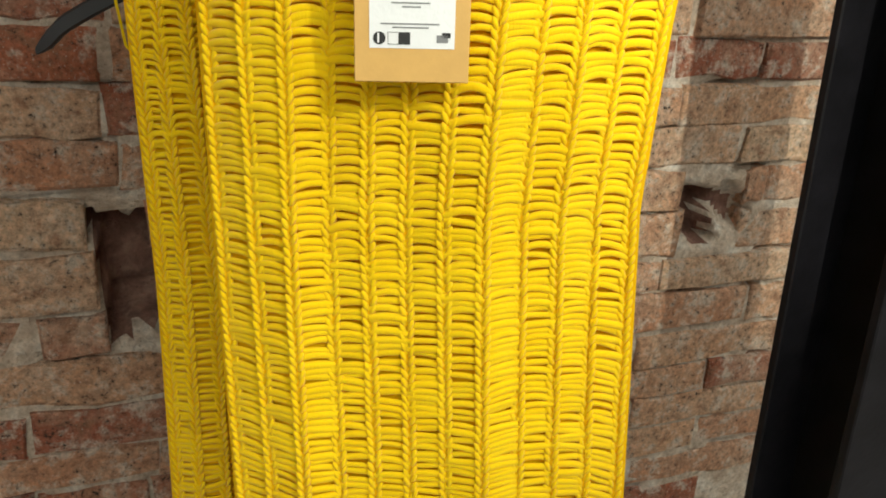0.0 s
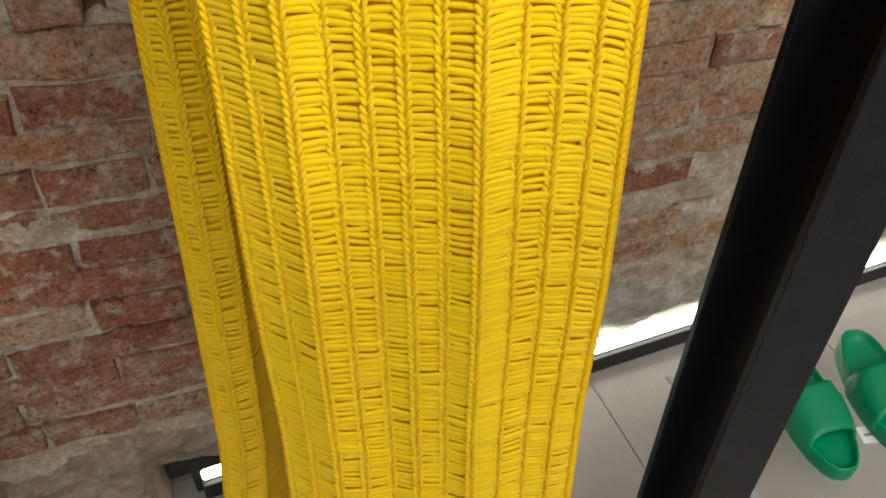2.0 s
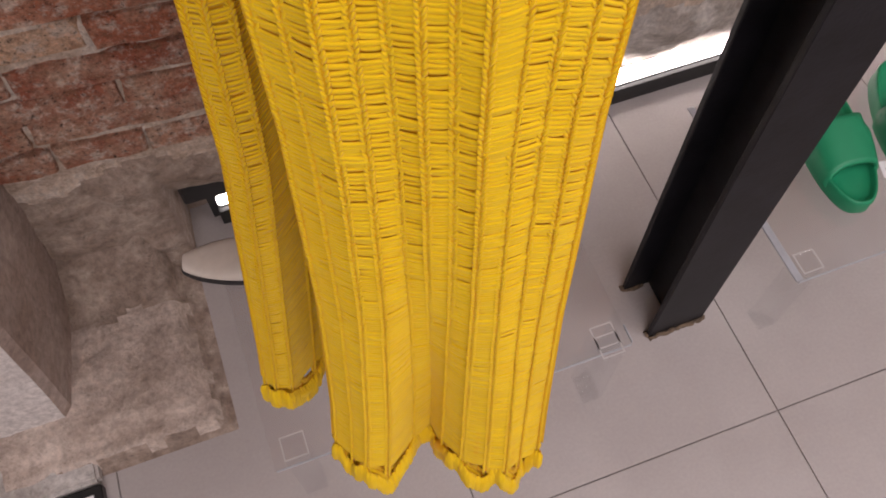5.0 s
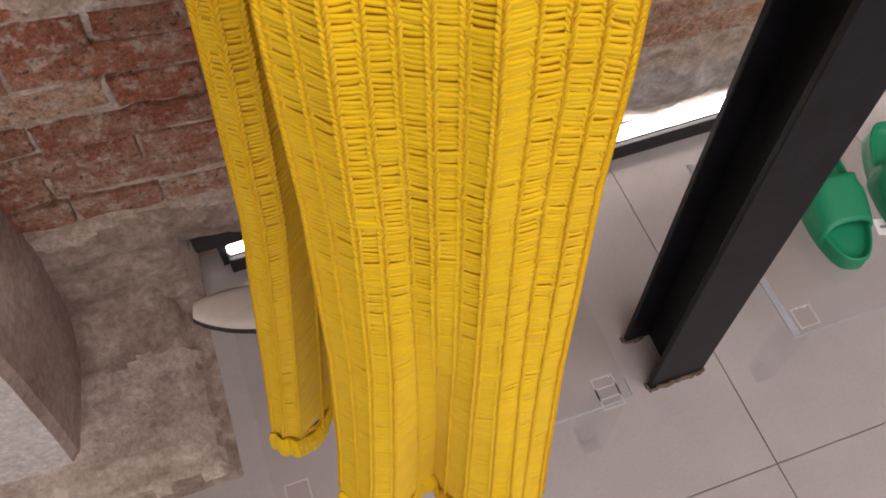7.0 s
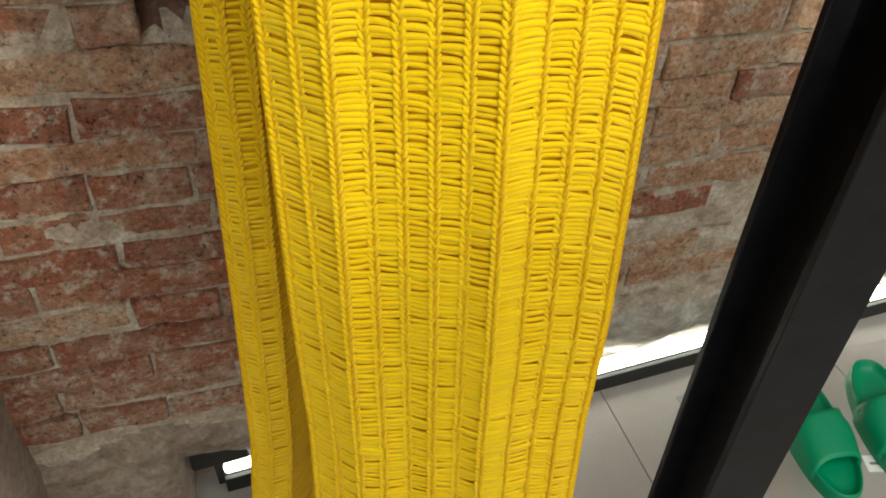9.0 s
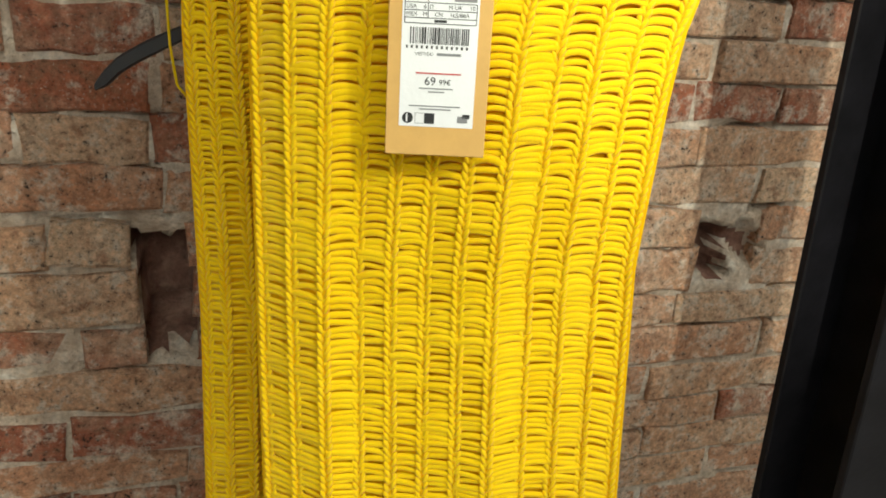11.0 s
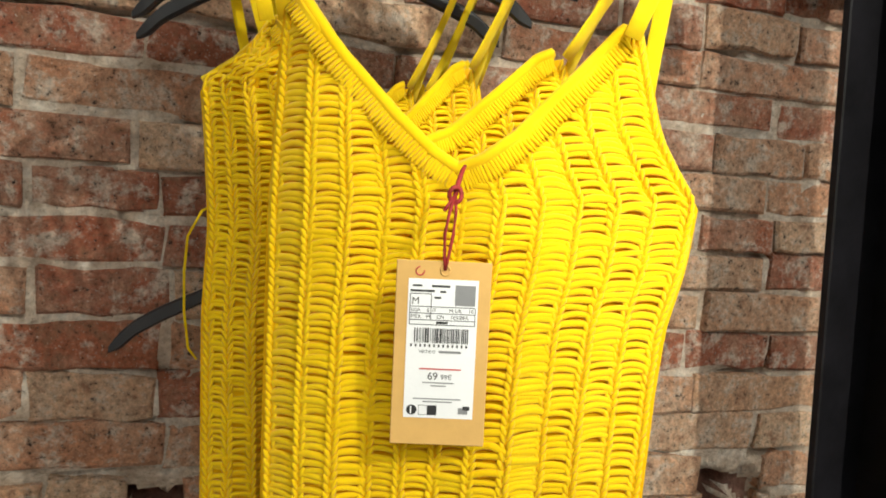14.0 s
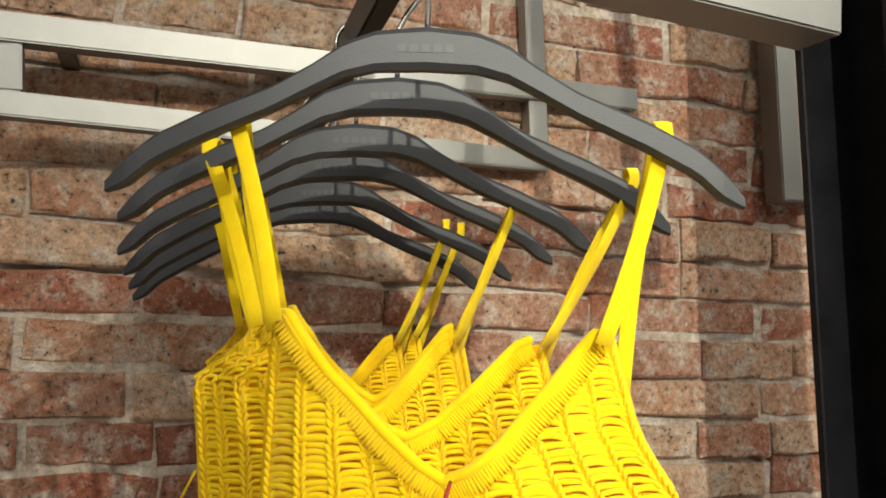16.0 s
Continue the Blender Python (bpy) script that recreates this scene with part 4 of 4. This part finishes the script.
    # cord: loop, knot and ends
    k = (0.004, 0.004, 0.0345)
    for s in (-1, 1):
        pts = [(0.0005, -0.0012, -0.0045), (0.0008 + s * 0.0012, -0.0022, 0.004), (0.0015 + s * 0.0022, -0.003, 0.014), (0.003 + s * 0.0016, -0.002, 0.026), k]
        tube("cord", pts, 0.0009, CORD, e, 6, "dark red waxed cord")
    tube("knot", [(k[0] + 0.0032 * math.cos(w), k[1] - 0.0025 + 0.001 * math.sin(2 * w), k[2] + 0.004 * math.sin(w)) for w in np.linspace(0, 7.5, 22)], 0.0013, CORD, e, 6)
    tube("cord_end", [k, (0.001, 0.001, 0.030), (-0.0015, 0.0, 0.026)], 0.0010, CORD, e, 6)
    tube("cord", [k, (0.0055, 0.008, 0.041), (0.0075, 0.013, 0.0475), (0.009, 0.020, 0.050)], [0.0013, 0.0014, 0.0012, 0.001], CORD, e, 6)


price_tag()


# ---- a hanging loop of thin tape, and a spare hanger on a lower arm ----
spare = hanger(pose(0.108, 0.80, 1.600, 0, 0, TURN_D + 2), 0.075)
tagged(spare, "dark grey plastic hanger on a lower arm behind the dresses", "hanger")
fc = empty("garment_arm", pose(0, 0, 0), "dark steel hanging arm fixed to the brick wall", "arm")
bar("rail", (0.108, 0.955, 1.660), (0.108, 0.76, 1.660), 0.014, 0.024, fc, DARKMETAL)
bar("wall_plate", (0.108, 0.944, 1.66), (0.108, 0.956, 1.66), 0.05, 0.05, fc, DARKMETAL)
loop = empty("hanging_loop", pose(0.010, 0.80, 1.495), "thin yellow hanging loop slipping from a dress", "loop")
tape("tape", [(0.004, 0, 0.0), (-0.004, 0, 0.012), (-0.007, 0.0, 0.05), (-0.006, 0.0, 0.09), (-0.002, 0, 0.125), (0.012, 0, 0.15), (0.03, 0, 0.16)], 0.0026, 0.0012, TAPE, loop)


# ---- clear acrylic risers ----
def riser(x0, x1, y0, y1, h, label, frosted=False):
    e = empty("acrylic_riser", pose(x0, y0, 0), label, "display riser", "clear display risers")
    w, d, t = x1 - x0, y1 - y0, 0.006
    part("top_plate", box_bm(0, w, 0, d, h - t, h, 0.0008), ACRYLIC, e)
    if frosted:
        part("edge_strip", box_bm(-0.004, 0.010, 0, d, h + 0.0003, h + 0.004, 0.001), FROSTED, e, "frosted polished edge")
    for x in (0.018, w - 0.058):
        for y in (0.008, d - 0.048):
            leg = part("leg", box_bm(x, x + 0.04, y, y + 0.04, 0, h - t - 0.0002, 0.0015), ACRYLIC, e)
            # thin square of pale strips, added to show the leg's bright rim
            rim = bmesh.new()
            for a, b, c, d in ((0, 0.04, 0, 0.0022), (0, 0.04, 0.0378, 0.04), (0, 0.0022, 0.0022, 0.0378), (0.0378, 0.04, 0.0022, 0.0378)):
                m = bmesh.ops.create_cube(rim, size=1)["verts"]
                for v in m:
                    v.co = Vector((x + (a + b) / 2 + v.co.x * (b - a), y + (c + d) / 2 + v.co.y * (d - c), h + 0.0006 + v.co.z * 0.0006))
            part("rim_glint", rim, EDGE_GLINT, leg, "pale strips for the bright glued rim of the clear leg")
    part("front_edge", box_bm(0.002, w - 0.002, -0.0022, -0.0002, h - t, h, 0.0006), FROSTED, e, "polished grey edge")
    part("side_edge", box_bm(w + 0.0002, w + 0.0022, 0.002, d - 0.002, h - t, h, 0.0006), FROSTED, e, "polished grey edge")
    for ob in e.children:
        ob.visible_shadow = False
    return e


R1 = riser(0.792, 1.45, 0.405, 0.80, 0.25, "clear acrylic riser carrying a pair of green slides", True)
R2 = riser(-0.135, 0.480, 0.405, 0.83, 0.24, "clear acrylic riser under the hanging dresses")


# ---- green slides ----
def slide(m):
    e = empty("slide_sandal", m, "chunky green foam rubber slide sandal", "sandal", "pair of green slides")
    L, W = 0.275, 0.115
    n = 40

    def half(t, side):
        # outline half width along the foot
        f = math.sin(math.pi * min(1, max(0, t)) ** 0.9) ** 0.38
        return W / 2 * f * (1.0 if t > 0.45 else 0.90) * (1.04 if side > 0 else 0.97)
    out = []
    ts = [0.5 - 0.5 * math.cos(math.pi * k / n) for k in range(n + 1)]
    for t in ts:
        out.append((half(t, 1), L * (t - 0.5)))
    for t in ts[-2:0:-1]:
        out.append((-half(t, -1), L * (t - 0.5)))
    rings = [(0.94, 0.0), (1.0, 0.006), (0.985, 0.018), (1.0, 0.030), (0.97, 0.037), (0.93, 0.039), (0.88, 0.037), (0.82, 0.029), (0.74, 0.024), (0.4, 0.022)]
    V, F = [], []
    N = len(out)
    for s, z in rings:
        for x, y in out:
            heel = 0.008 * smooth01((-y / L) * 2)
            V.append((x * s, y * (1 - (1 - s) * W / L), z + (heel if z > 0.01 else 0)))
    for j in range(len(rings) - 1):
        for k in range(N):
            q = (k + 1) % N
            F.append((j * N + k, j * N + q, (j + 1) * N + q, (j + 1) * N + k))
    F.append(tuple(range(N))[::-1])
    F.append(tuple((len(rings) - 1) * N + k for k in range(N)))
    mesh_obj("sole", V, F, GREEN, e, "thick moulded green sole", True)
    # broad strap over the instep
    V, F = [], []
    na, nb = 18, 10
    for lay in (0, 1):
        for i in range(na + 1):
            w = math.pi * i / na
            for j in range(nb + 1):
                s = j / nb
                wd = 0.112 - 0.018 * math.sin(w)
                y = 0.016 + wd * (s - 0.46) + 0.008 * math.cos(w)
                r = (W / 2 + 0.001 - lay * 0.008)
                hgt = (0.060 - 0.016 * s) - lay * 0.008
                rr = half((y / L + 0.5), 1) / (W / 2)
                V.append((r * rr * math.copysign(abs(math.cos(w)) ** 0.75, math.cos(w)), y, 0.018 + hgt * math.sin(w) ** 0.7))
    m1 = (na + 1) * (nb + 1)
    for i in range(na):
        for j in range(nb):
            a = i * (nb + 1) + j
            F.append((a, a + 1, a + nb + 2, a + nb + 1))
            F.append((m1 + a, m1 + a + nb + 1, m1 + a + nb + 2, m1 + a + 1))
        for j, fl in ((0, False), (nb, True)):
            a, b = i * (nb + 1) + j, (i + 1) * (nb + 1) + j
            F.append((a, b, m1 + b, m1 + a) if not fl else (b, a, m1 + a, m1 + b))
    mesh_obj("upper_strap", V, F, GREEN, e, "broad moulded green strap", True)
    return e


slide(pose(0.992, 0.618, 0.2505, 0, 0, 167))
slide(pose(1.146, 0.610, 0.2505, 0, 0, 163))
tg = empty("shoe_label", pose(1.075, 0.545, 0.252, 0, 0, -15), "small white paper shoe label lying on the riser", "label")
part("card", box_bm(-0.02, 0.05, -0.018, 0.018, 0, 0.0012, 0.0004), PAPER, tg)
part("print", box_bm(-0.012, 0.012, -0.003, 0.003, 0.0013, 0.0015), GREYINK, tg)


# ---- cream shoe on the riser, half hidden behind the dresses ----
def pale_shoe():
    e = empty("espadrille", pose(-0.075, 0.775, 0.2405, 0, 0, -105), "cream leather flat shoe on the clear riser", "shoe")
    n, m = 20, 14
    V, F = [], []
    for i in range(n + 1):
        t = i / n
        w = 0.044 * (math.sin(math.pi * (0.04 + 0.92 * t)) ** 0.5)
        h = 0.012 + 0.026 * smooth01((0.35 - abs(t - 0.62)) / 0.35)
        y = 0.24 * (t - 0.5)
        for k in range(m + 1):
            a = math.pi * k / m
            V.append((w * math.copysign(abs(math.cos(a)) ** 0.7, math.cos(a)), y, 0.012 + h * math.sin(a) ** 0.8))
    for i in range(n):
        for k in range(m):
            a = i * (m + 1) + k
            F.append((a, a + 1, a + m + 2, a + m + 1))
    mesh_obj("upper", V, F, CREAM, e, "", True)
    V2 = [(0.047 * math.sin(math.pi * (0.04 + 0.92 * t)) ** 0.5 * s, 0.245 * (t - 0.5)) for s, r in ((1, 0), (-1, 1)) for t in ([k / 16 for k in range(17)] if s > 0 else [1 - k / 16 for k in range(17)])]
    prism("sole", V2, 0.0, 0.012, INK, e)


pale_shoe()

# ---- dark floor channel in front of the pier ----
fl = empty("floor_channel", pose(-1.3, 0.505, 0), "black floor channel with a pale cover strip", "floor channel")
part("channel", box_bm(0, 0.84, 0, 0.05, 0.0, 0.022, 0.002), DARKMETAL, fl)
part("cover", box_bm(0.01, 0.825, 0.014, 0.034, 0.0222, 0.026, 0.001), PAPER, fl)

# ---- track spots on the ceiling, behind the viewer ----
for p, q in zip(SPOT_EYES, SPOT_AIMS):
    s = empty("track_spotlight", look(Vector(p) + (Vector(p) - Vector(q)).normalized() * 0.03, q), "white ceiling track spotlight", "spotlight", "track spotlights")
    bm = bmesh.new()
    bmesh.ops.create_cone(bm, cap_ends=True, segments=24, radius1=0.035, radius2=0.04, depth=0.12)
    bm.transform(Matrix.Translation((0, 0, 0.06)))
    part("can", bm, WHITEWASH, s)
    up = s.matrix_world.to_3x3().inverted() @ Vector((0, 0, 1))
    tube("stem", [Vector((0, 0, 0.08)), Vector((0, 0, 0.08)) + up * (3.2 - (s.matrix_world @ Vector((0, 0, 0.08))).z)], 0.008, WHITEWASH, s, 8)
